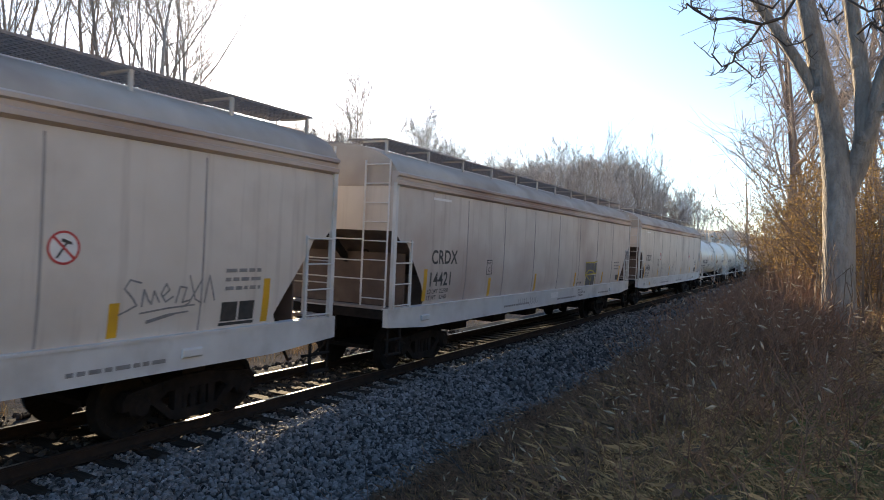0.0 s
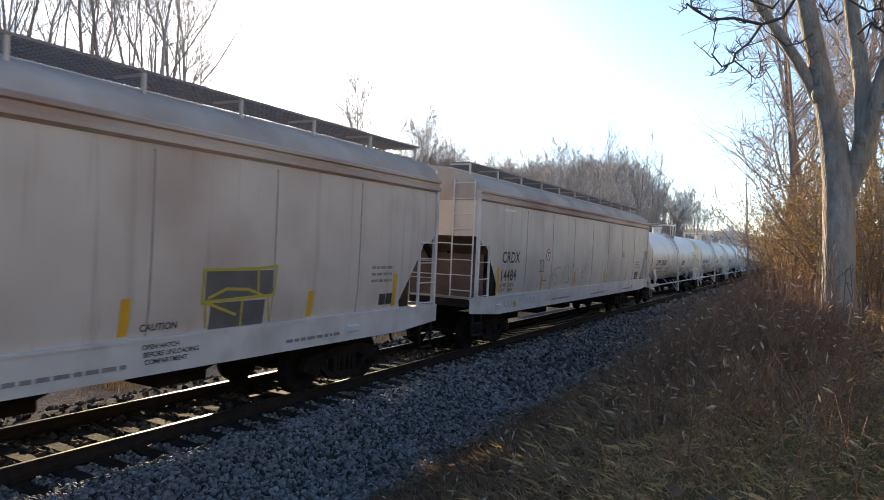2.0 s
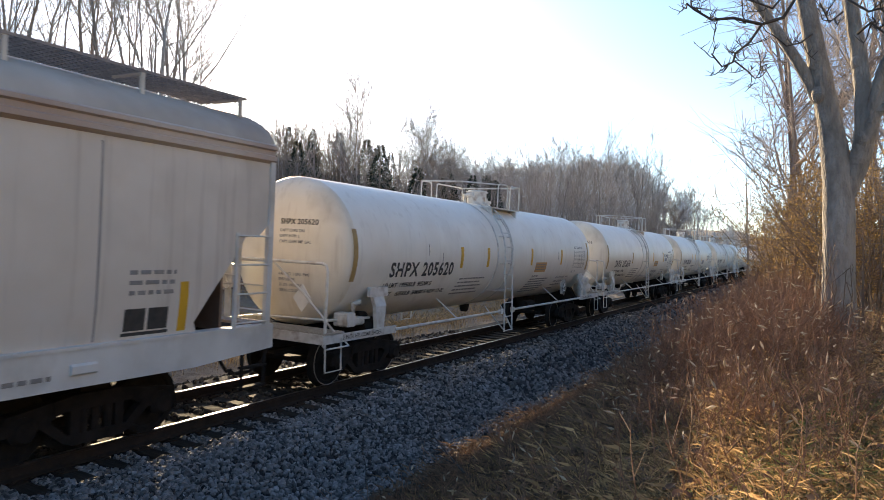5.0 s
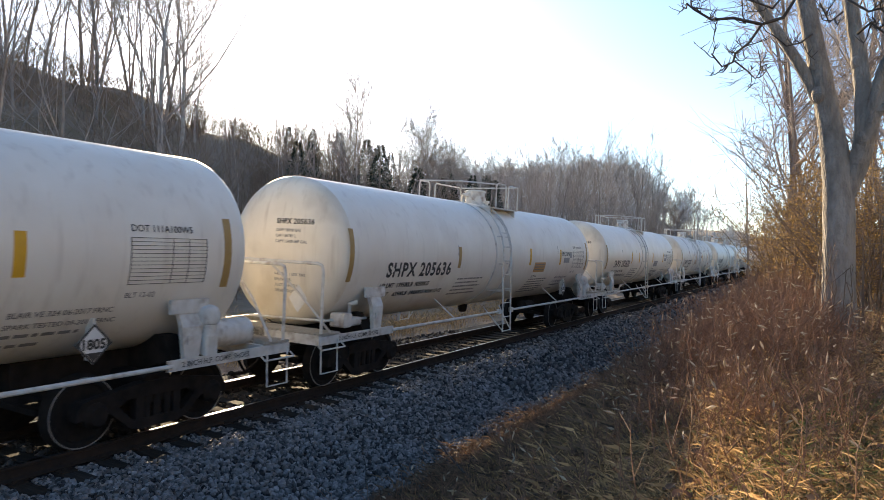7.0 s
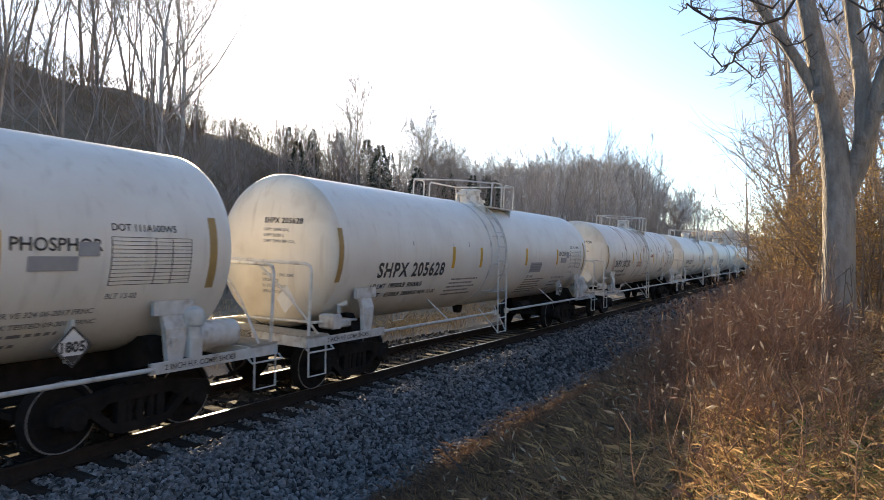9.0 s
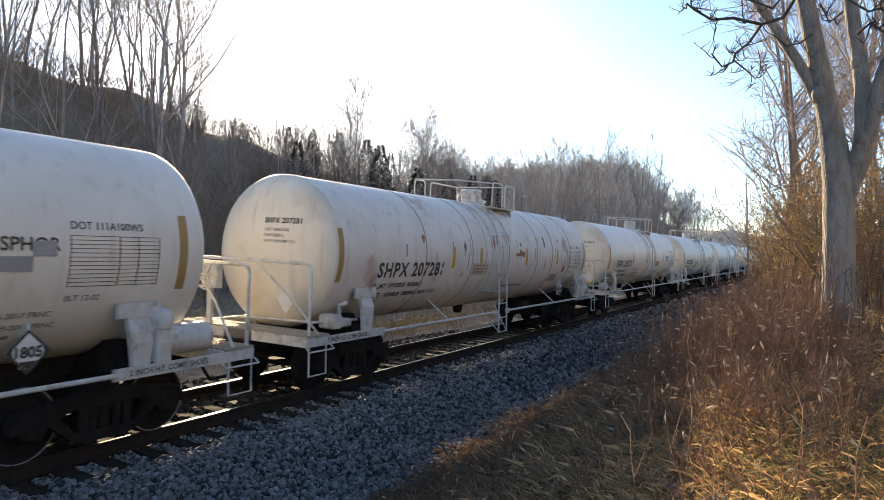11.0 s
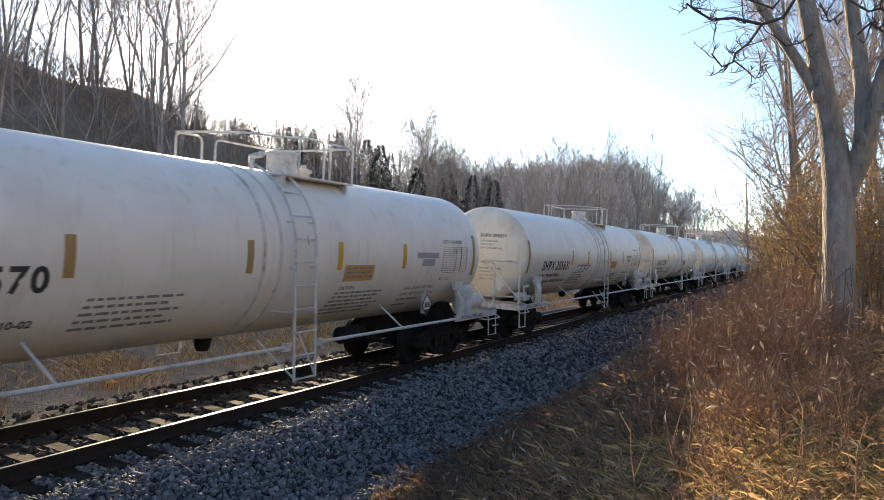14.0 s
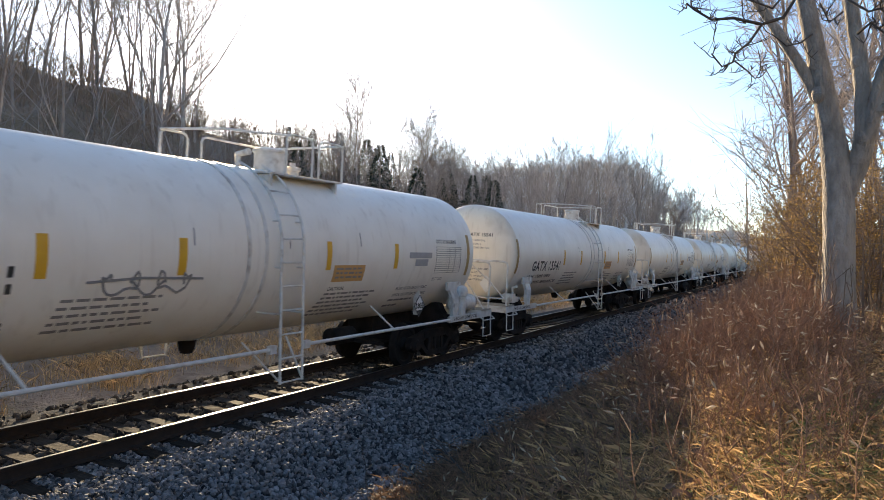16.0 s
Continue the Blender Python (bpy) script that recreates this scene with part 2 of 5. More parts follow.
def ground_z(x, y):
    """Height of the ground: ballast bed, ditch and bank, the flat beyond the track, the wooded hills, an added unseen
    slope that bounces sunlight.
    """
    x, y = np.asarray(x, float), np.asarray(y, float)
    right = BED - 0.47 * smooth01(1.75, 3.3, x)
    top = 1.05 + 0.55 * smooth01(4, 12, y)
    right = right + (top - BED + 0.47) * smooth01(3.5, 8.4, x)
    left = BED - 0.42 * smooth01(1.75, 3.4, -x) + 0.55 * smooth01(5.5, 9.0, -x)
    z = np.where(x > 0, right, left)
    d = -x
    z = z + (17.5 - 11.0 * smooth01(28, 115, y)) * smooth01(12, 60, d)
    z = z + 20.0 * np.exp(-((x + 82) / 42) ** 2 - ((y - 285) / 70) ** 2)
    z = z + 17 * smooth01(360, 560, y)
    # added slope outside the view, raised to reflect sun onto the train
    z = z + 15 * smooth01(15, 48, x) * (1 - smooth01(45, 90, y))
    z = z + smooth01(10, 30, d) * (0.9 * np.sin(x * 0.21 + 1.3 * np.sin(y * 0.13)) * np.sin(y * 0.17 + 0.8) + 0.4 * np.sin(x * 0.6 + y * 0.43))
    return z


def axis_steps(parts):
    out = []
    for a, b, n in parts:
        out += list(np.linspace(a, b, n, endpoint=False))
    return np.array(out + [parts[-1][1]])


def build_ground():
    xs = axis_steps([(-900, -120, 14), (-120, -20, 40), (-20, -4, 20), (-4, 3.6, 30), (3.6, 12, 80), (12, 48, 24), (48, 900, 14)])
    ys = axis_steps([(-700, -30, 12), (-30, 2, 14), (2, 17, 110), (17, 40, 60), (40, 130, 60), (130, 460, 50), (460, 2500, 12)])
    gx, gy = np.meshgrid(xs, ys)
    gz = ground_z(gx, gy)
    rng = np.random.RandomState(3)
    rough = np.where(np.abs(gx) < 3.2, 0.0, 0.045)
    gz = gz + rough * rng.uniform(-1, 1, gz.shape)
    gz = gz + np.where(gx > 3.9, 0.05, 0.0) * (np.sin(gx * 5.1 + 2 * np.sin(gy * 2.3)) * np.sin(gy * 4.3 + 1.7 * np.sin(gx * 1.9)))
    nx, ny = len(xs), len(ys)
    s = Shape()
    s.v = np.stack([gx.ravel(), gy.ravel(), gz.ravel()], 1).tolist()
    s.f = [(j * nx + i, j * nx + i + 1, (j + 1) * nx + i + 1, (j + 1) * nx + i) for j in range(ny - 1) for i in range(nx - 1)]
    s.s = [True] * len(s.f)
    me = s.mesh("ground", SOIL, BALLAST, BANK_SOIL, BOUNCE_SLOPE)
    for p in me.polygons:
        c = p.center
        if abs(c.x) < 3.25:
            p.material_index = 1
        elif 3.0 < c.x < 14 and -5 < c.y < 60:
            p.material_index = 2
        elif 14 <= c.x < 120 and c.y < 90:
            p.material_index = 3
    tagged(new("ground", me), "brown leaf-littered earth with a grey ballast bed", "ground", kind="structure")


build_ground()


# ------------------------------------------------------------- track
def build_track():
    track = thing("railway_track", "single railway track with rusty rails on weathered wooden ties", "railway track", kind="structure", at=pose(0, 0, RAIL_Z))
    prof = [(-0.075, -0.17), (0.075, -0.17), (0.075, -0.158), (0.012, -0.14), (0.010, -0.05), (0.036, -0.037), (0.036, -0.008),
            (0.028, -0.0005), (-0.028, -0.0005), (-0.036, -0.008), (-0.036, -0.037), (-0.010, -0.05), (-0.012, -0.14), (-0.075, -0.158)]
    for x in (0.7535, -0.7535):
        rail = part("rail", Shape().prism([(x + u, w) for u, w in prof], -60, 420, "y"), RAIL_SIDE, track, "rusty steel rail with a polished head")
        part("rail_head", Shape().box(x - 0.021, x + 0.021, -60, 420, -0.004, 0.0025), RAIL_TOP, rail, "bright polished running surface")
    rng = random.Random(5)
    tie_me = Shape().box(-1.3, 1.3, -0.115, 0.115, -0.36, -0.185, 0.012).mesh("tie", TIE)
    plate = Shape()
    for x in (0.7535, -0.7535):
        plate.box(x - 0.17, x + 0.17, -0.09, 0.09, -0.186, -0.168)
        for sx in (-0.11, 0.11):
            plate.box(x + sx - 0.012, x + sx + 0.012, -0.05, -0.026, -0.17, -0.135)
    plate_me = plate.mesh("tie_plate", RAIL_SIDE)
    y = -9.0
    for k in range(230):
        tie = part("tie", tie_me, None, track)
        tie.matrix_basis = pose(rng.uniform(-0.05, 0.05), y + rng.uniform(-0.02, 0.02), rng.uniform(-0.012, 0.006), 0, rng.uniform(-0.3, 0.3), rng.uniform(-1, 1))
        if k < 110:
            pl = part("tie_plate", plate_me, None, tie)
        y += 0.515
    rest = Shape()
    while y < 330:
        rest.box(-1.3, 1.3, y - 0.115, y + 0.115, -0.36, -0.185)
        y += 0.515
    tagged(part("far_ties", rest, TIE, track), kind="stuff")


build_track()
TRAIN = []


def welded(s):
    """The same shape with vertices at one place merged."""
    seen, index = {}, []
    out = Shape()
    for p in s.v:
        k = tuple(round(c, 4) for c in p)
        if k not in seen:
            seen[k] = len(out.v)
            out.v.append(p)
        index.append(seen[k])
    out.f, out.s = [tuple(index[i] for i in f) for f in s.f], list(s.s)
    return out


# ------------------------------------------------------------- rolling stock
def wheelset_shapes():
    w = Shape()
    w.tube([(-0.98, 0, 0), (0.98, 0, 0)], 0.075, 10)
    for s in (-1, 1):
        w.lathe([(s * 0.64, 0.10), (s * 0.66, 0.47), (s * 0.70, 0.455), (s * 0.745, 0.445), (s * 0.80, 0.435), (s * 0.80, 0.36), (s * 0.765, 0.34), (s * 0.74, 0.16), (s * 0.82, 0.12), (s * 0.82, 0.05)], 36, axis="x")
    return w


WHEEL_ME = wheelset_shapes().mesh("wheelset", WHEEL_STEEL)
RIM_MES = [Shape().lathe([(e * 0.798, 0.434), (e * 0.806, 0.432), (e * 0.806, 0.420), (e * 0.798, 0.417), (e * 0.79, 0.425), (e * 0.798, 0.434)], 36, axis="x", caps=False).mesh("wheel_rim", RIM_PALE) for e in (-1, 1)]


def side_frame_shape(x):
    """A cast three-piece side frame with its two journal boxes."""
    s = Shape()
    top = [(-1.13, 0.52), (-1.06, 0.62), (-0.55, 0.70), (-0.3, 0.74), (0.3, 0.74), (0.55, 0.70), (1.06, 0.62), (1.13, 0.52)]
    low = [(1.13, 0.40), (0.72, 0.42), (0.42, 0.20), (0.30, 0.155), (-0.30, 0.155), (-0.42, 0.20), (-0.72, 0.42), (-1.13, 0.40)]
    s.prism([top[0], *top[1:3], (-0.45, 0.56), (-0.62, 0.46), low[6], low[7]][::1], x - 0.06, x + 0.06)
    s.prism([(0.45, 0.56), top[5], top[6], top[7], low[0], low[1], (0.62, 0.46)], x - 0.06, x + 0.06)
    s.prism([(-0.55, 0.56), (-0.55, 0.70), (-0.3, 0.74), (0.3, 0.74), (0.55, 0.70), (0.55, 0.56)], x - 0.075, x + 0.075)
    s.prism([(-0.72, 0.44), (-0.42, 0.19), (-0.30, 0.15), (0.30, 0.15), (0.42, 0.19), (0.72, 0.44), (0.60, 0.50), (0.38, 0.28), (-0.38, 0.28), (-0.60, 0.50)], x - 0.06, x + 0.06)
    s.box(x - 0.06, x + 0.06, -0.34, -0.23, 0.25, 0.6)
    s.box(x - 0.06, x + 0.06, 0.23, 0.34, 0.25, 0.6)
    for y in (-0.16, 0, 0.16):
        s.tube([(x, y, 0.27), (x, y, 0.56)], 0.06, 8)
    for y in (-0.889, 0.889):
        s.lathe([(x - 0.11, 0.16), (x + 0.07, 0.16), (x + 0.09, 0.13), (x + 0.13, 0.11), (x + 0.13, 0.03)], 14, cx=y, cz=0.44, axis="x")
    return s


SIDE_ME = side_frame_shape(0.99).mesh("side_frame", UNDER_DARK)
SIDE_ME_B = side_frame_shape(-0.99).mesh("side_frame", UNDER_DARK)
BOLSTER_ME = Shape().box(-1.0, 1.0, -0.2, 0.2, 0.45, 0.82, 0.04).box(-0.5, 0.5, -1.3, 1.3, 0.42, 0.5).mesh("bolster", UNDER_DARK)
WHEELSETS = []


def truck(car, y, keyed, rims=False, drop=0.0):
    t = part("truck", Shape().tube([(-0.3, 0, 0.6), (0.3, 0, 0.6)], 0.1, 8), UNDER_DARK, car, "grimy cast-steel truck")
    t.matrix_basis = pose(0, y, -drop)
    part("side_frame", SIDE_ME, None, t)
    part("side_frame", SIDE_ME_B, None, t)
    part("bolster", BOLSTER_ME, None, t)
    for d in (-0.889, 0.889):
        w = part("wheelset", WHEEL_ME, None, car, "dark grimy steel wheels on an axle")
        w.matrix_basis = pose(0, y + d, 0.435 - drop)
        for me in RIM_MES if rims else ():
            part("wheel_rim", me, None, w, "thin chalky ring on the wheel's edge")
        if keyed:
            WHEELSETS.append((w, y + d, 0.435 - drop))


def coupler(car, y, s):
    """Shank, knuckle and hanging air hose at an end; s is the way out of the car."""
    c = Shape().box(-0.09, 0.09, min(y - s * 0.3, y + s * 0.38), max(y - s * 0.3, y + s * 0.38), 0.74, 0.92, 0.03)
    c.box(-0.17, 0.17, min(y + s * 0.32, y + s * 0.56), max(y + s * 0.32, y + s * 0.56), 0.70, 0.96, 0.05)
    part("coupler", c, UNDER_DARK, car)
    part("air_hose", Shape().tube([(0.35, y, 0.78), (0.34, y + s * 0.15, 0.55), (0.25, y + s * 0.35, 0.38), (0.15, y + s * 0.55, 0.36)], 0.026, 6), UNDER_DARK, car)


HL, HW = 9.28, 1.60
H_ROWS = [(1.30, 1.53, 7.95), (1.45, 1.555, 7.88), (1.75, 1.585, 8.08), (2.35, 1.60, 8.55), (2.56, 1.60, 8.68), (2.58, 1.60, 8.93), (2.80, 1.60, 9.17),
          (3.45, 1.60, 9.17), (3.66, 1.585, 9.17)]
SLOPE_ROWS = [(1.28, 1.50, 6.7), (2.80, 1.575, 9.05)]


def hopper_x(z):
    return float(np.interp(z, [r[0] for r in H_ROWS], [r[1] for r in H_ROWS]))


def hopper_car(y0, paint, words, keyed=True, marks=()):
    car = thing("covered_hopper_car", "long grey covered hopper railcar with roof walkway and end ladders", "railcar", "cars of the freight train")
    body = Shape()
    rows = H_ROWS
    for s in (1, -1):
        for k in range(len(rows) - 1):
            (z0, x0, e0), (z1, x1, e1) = rows[k], rows[k + 1]
            cuts0, cuts1 = np.linspace(-e0, e0, 14), np.linspace(-e1, e1, 14)
            p = [(s * x0, c, z0) for c in cuts0] + [(s * x1, c, z1) for c in cuts1]
            f = [(i, i + 1, 15 + i, 14 + i) for i in range(13)]
            body.add(p, f if s > 0 else [q[::-1] for q in f], True)
        part("side_sheet", welded(body), paint, car)
        body = Shape()
    for s in (1, -1):
        (z0, x0, e0), (z1, x1, e1) = SLOPE_ROWS
        slope = Shape().loft([[(-x0, s * e0, z0), (x0, s * e0, z0), (x0, s * (e0 - 0.03), z0), (-x0, s * (e0 - 0.03), z0)],
                              [(-x1, s * e1, z1), (x1, s * e1, z1), (x1, s * (e1 - 0.03), z1), (-x1, s * (e1 - 0.03), z1)]], False)
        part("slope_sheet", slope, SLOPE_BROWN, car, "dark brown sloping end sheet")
        part("end_sheet", Shape().box(-1.585, 1.585, min(s * 9.17, s * 9.14), max(s * 9.17, s * 9.14), 2.78, 3.66), paint, car)
    # the top chord: three ledges, then the rounded roof
    prof = [(1.585, 3.62), (1.66, 3.66), (1.66, 3.72), (1.62, 3.74), (1.62, 3.80), (1.665, 3.82), (1.665, 3.87), (1.60, 3.90), (1.57, 3.97), (1.48, 4.09),
            (1.32, 4.20), (1.05, 4.32), (0.7, 4.41), (0.35, 4.45), (0, 4.46)]
    for s in (1, -1):
        chord = [(s * x, z) for x, z in prof[:8]] + [(s * 1.5, 3.90), (s * 1.5, 3.62)]
        part("top_chord", Shape().prism(chord, -HL + 0.1, HL - 0.1, "y"), CHORD, car, "stained brown-grey ledged top chord")
    prof = [(1.5, 3.62), (1.5, 3.885)] + prof[7:]
    ring = prof + [(-x, z) for x, z in prof[-2::-1]]
    part("roof", Shape().loft([[(x, y, z) for x, z in ring] for y in np.linspace(-HL + 0.1, HL - 0.1, 8)], True), ROOF_SHADED, car)
    part("hatch_trough", Shape().box(-0.3, 0.3, -8.2, 8.2, 4.44, 4.53, 0.03), paint, car)
    for s in (1, -1):
        board = Shape()
        for k in range(10):
            x = s * (0.34 + 0.095 * k)
            board.box(x - 0.008, x + 0.008, -9.0, 9.0, 4.52, 4.555)
        for k in range(181):
            y = -9.0 + 0.1 * k
            board.box(min(s * 0.33, s * 1.2), max(s * 0.33, s * 1.2), y - 0.006, y + 0.006, 4.525, 4.55)
        walkway = part("roof_walkway", board, GRATING, car, "grey steel grating walkway")
        for k in range(12):
            y = -8.9 + k * 17.8 / 11
            part("walkway_post", Shape().box(min(s * 1.15, s * 1.19), max(s * 1.15, s * 1.19), y - 0.025, y + 0.025, 4.22, 4.55).box(min(s * 0.62, s * 1.19), max(s * 0.62, s * 1.19), y - 0.02, y + 0.02, 4.49, 4.525), paint, walkway)
    # side sills, centre sill, outlets
    for s in (1, -1):
        sill = Shape().prism([(-HL, 1.31), (-HL, 0.98), (-HL + 1.4, 0.88), (HL - 1.4, 0.88), (HL, 0.98), (HL, 1.31)], s * 1.50, s * 1.615)
        sill.box(min(s * 1.45, s * 1.63), max(s * 1.45, s * 1.63), -HL + 0.02, HL - 0.02, 1.29, 1.325)
        part("side_sill", sill, SILL_PALE, car, "pale grey dented side sill")
        for k in range(7):
            y = -6.1 + k * 2.1
            seam = Shape()
            for a in range(6):
                z0, z1 = 1.34 + a * 0.37, 1.34 + (a + 1) * 0.37
                seam.prism([(hopper_x(z0) - 0.006, z0), (hopper_x(z0) + 0.006, z0), (hopper_x(z1) + 0.006, z1), (hopper_x(z1) - 0.006, z1)] if s > 0 else
                           [(-hopper_x(z0) - 0.006, z0), (-hopper_x(z0) + 0.006, z0), (-hopper_x(z1) + 0.006, z1), (-hopper_x(z1) - 0.006, z1)], y - 0.014, y + 0.014, "y")
            part("weld_seam", seam, SEAM, car)
    part("center_sill", Shape().box(-0.3, 0.3, -HL + 0.2, HL - 0.2, 0.82, 1.12), UNDER_DARK, car)
    for yc in (-3.9, -1.3, 1.3, 3.9):
        o = Shape().loft([[(-1.45, yc - 1.28, 1.32), (1.45, yc - 1.28, 1.32), (1.45, yc + 1.28, 1.32), (-1.45, yc + 1.28, 1.32)],
                          [(-0.35, yc - 0.45, 0.5), (0.35, yc - 0.45, 0.5), (0.35, yc + 0.45, 0.5), (-0.35, yc + 0.45, 0.5)],
                          [(-0.35, yc - 0.45, 0.36), (0.35, yc - 0.45, 0.36), (0.35, yc + 0.45, 0.36), (-0.35, yc + 0.45, 0.36)]], False)
        part("discharge_outlet", o, UNDER_DARK, car)
    for e in (-1, 1):
        # end platform, bulkheads, corner posts, ladders, steps
        for yb, zt in ((7.75, 1.9), (8.45, 2.35)):
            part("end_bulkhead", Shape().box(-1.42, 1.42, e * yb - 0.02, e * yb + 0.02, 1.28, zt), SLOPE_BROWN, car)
        plat = Shape().box(-1.5, 1.5, min(e * (HL - 0.02), e * (HL - 0.75)), max(e * (HL - 0.02), e * (HL - 0.75)), 1.12, 1.3)
        part("end_platform", plat, UNDER_DARK, car)
        part("crossover_board", Shape().box(-1.5, 1.5, min(e * (HL - 0.02), e * (HL - 0.3)), max(e * (HL - 0.02), e * (HL - 0.3)), 1.30, 1.34), GRATING, car)
        part("end_frame", Shape().box(-0.5, -0.4, e * 8.4 - 0.05, e * 8.4 + 0.05, 1.2, 2.6).box(0.4, 0.5, e * 8.4 - 0.05, e * 8.4 + 0.05, 1.2, 2.6).prism([(e * 9.1, 2.8), (e * 7.3, 1.32), (e * 7.4, 1.25), (e * 9.2, 2.72)], -0.05, 0.05), UNDER_DARK, car)
        for s in (1, -1):
            part("corner_post", Shape().box(min(s * 1.56, s * 1.63), max(s * 1.56, s * 1.63), min(e * 9.1, e * 9.19), max(e * 9.1, e * 9.19), 1.3, 3.68), SILL_PALE, car)
            lad = Shape().box(min(s * 1.58, s * 1.62), max(s * 1.58, s * 1.62), min(e * 8.5, e * 8.55), max(e * 8.5, e * 8.55), 1.32, 2.62)
            for k in range(4):
                z = 1.38 + k * 0.4
                lad.tube([(s * 1.63, e * 9.15, z), (s * 1.63, e * 8.52, z)], 0.013, 6)
            part("side_ladder", lad, SILL_PALE, car, "pale steel ladder with four rungs")
            st = Shape()
            for yy in (e * 9.18, e * 8.75):
                st.box(min(s * 1.54, s * 1.57), max(s * 1.54, s * 1.57), yy - 0.025, yy + 0.025, 0.42, 1.0)
            for z in (0.44, 0.72):
                st.box(min(s * 1.50, s * 1.60), max(s * 1.50, s * 1.60), min(e * 9.2, e * 8.73), max(e * 9.2, e * 8.73), z, z + 0.03)
            part("stirrup_step", st, UNDER_DARK, car)
        el = Shape()
        for x in (1.5, 0.95):
            el.tube([(x, e * 9.24, 1.35), (x, e * 9.24, 4.1)], 0.02, 6)
        for k in range(8):
            el.tube([(1.5, e * 9.24, 1.5 + 0.36 * k), (0.95, e * 9.24, 1.5 + 0.36 * k)], 0.012, 6)
        for z in (2.6, 2.2, 1.85):
            el.tube([(0.95, e * 9.24, z), (-1.5, e * 9.24, z)], 0.014, 6)
        part("end_ladder", el, SILL_PALE, car)
        coupler(car, e * (HL + 0.1), e)
        truck(car, e * 6.95, keyed, drop=-RAIL_Z)
    part("brake_cylinder", Shape().lathe([(-5.6, 0.05), (-5.55, 0.17), (-4.9, 0.17), (-4.85, 0.05)], 14, cx=0.9, cz=0.98), UNDER_DARK, car)
    hopper_marks(car, words)
    TRAIN.append((car, y0, 0.0))
    return car


# Roof paint toned down to hold its shade, with random brown dirt.
ROOF_SHADED = mat("shaded_dirty_roof_paint", (0.50, 0.455, 0.40), (0.40, 0.36, 0.31), 1.1, 0.75, dirt=(0.30, 0.24, 0.20), dirt_scale=0.5, dirt_at=(0.45, 0.7))
CHORD = mat("stained_chord_paint", (0.56, 0.49, 0.43), (0.43, 0.35, 0.30), 1.3, 0.7, dirt=(0.34, 0.235, 0.195), dirt_scale=0.6, dirt_at=(0.45, 0.62), stretch=(1, 0.35, 1))
SEAM = mat("weld_line", (0.36, 0.34, 0.32), (0.28, 0.26, 0.25), 6, 0.7)


def on_side(y, z):
    """Lettering on the hopper's near side: u runs along the track."""
    return lambda u, v: (hopper_x(z + v) + 0.006, y + u, z + v)


def panel(x_of, y0, y1, z0, z1, lift=0.004, n=4):
    """A thin painted patch that follows the side's bulge."""
    s = Shape()
    zs = np.linspace(z0, z1, n + 1)
    p = []
    for z in zs:
        x = x_of(z) + lift
        p += [(x - 0.003, y0, z), (x - 0.003, y1, z), (x, y1, z), (x, y0, z)]
    return s.loft([p[4 * k:4 * k + 4] for k in range(n + 1)], False)


def bars(x_of, y0, y1, z, h, rng, lift=0.006):
    """A line of unreadable small print."""
    s = Shape()
    y = y0
    while y < y1:
        w = rng.uniform(0.06, 0.2)
        p = panel(x_of, y, min(y + w, y1), z, z + h, lift, 1)
        s.add(p.v, p.f)
        y += w + 0.04
    return s


def sill_x(z):
    return 1.615


def strokes(lines, place, r):
    """Sprayed lines: thin ribbons on the side. Lines of (u, v) points."""
    out = Shape()
    for ln in lines:
        pts = [Vector(place(u, v)) for u, v in ln]
        for a, b in zip(pts, pts[1:]):
            d = (b - a).normalized()
            n = Vector((1, 0, 0)).cross(d).normalized() * r
            o = d * r * 0.5
            out.add([a - n - o, b - n + o, b + n + o, a + n - o], [(0, 1, 2, 3)])
    return out


def wave(rng, u0, u1, v0, v1, n):
    """One looping scribble inside a box."""
    pts = []
    ph = rng.uniform(0, 6)
    loops = rng.uniform(2.5, 4.5)
    for k in range(n):
        f = k / (n - 1)
        a = ph + 6.28 * loops * f
        pts.append((u0 + (u1 - u0) * (f * 0.86 + 0.07 + 0.09 * math.cos(a)), (v0 + v1) / 2 + (v1 - v0) / 2 * (0.75 * math.sin(a) + 0.35 * math.sin(2.7 * a + ph)) * rng.uniform(0.7, 1)))
    return pts


SPRAY = mat("grey_spray_paint", (0.17, 0.17, 0.17), (0.26, 0.255, 0.25), 14, 0.7)
SPRAY_PALE = mat("thin_grey_spray_paint", (0.33, 0.33, 0.32), (0.42, 0.41, 0.40), 14, 0.7)
YELLOW_CHALK = mat("yellow_paint_line", (0.50, 0.40, 0.05), (0.40, 0.32, 0.06), 12, 0.7)
DARK_PATCH = mat("dark_grey_patch", (0.10, 0.10, 0.10), (0.14, 0.13, 0.125), 3, 0.7)


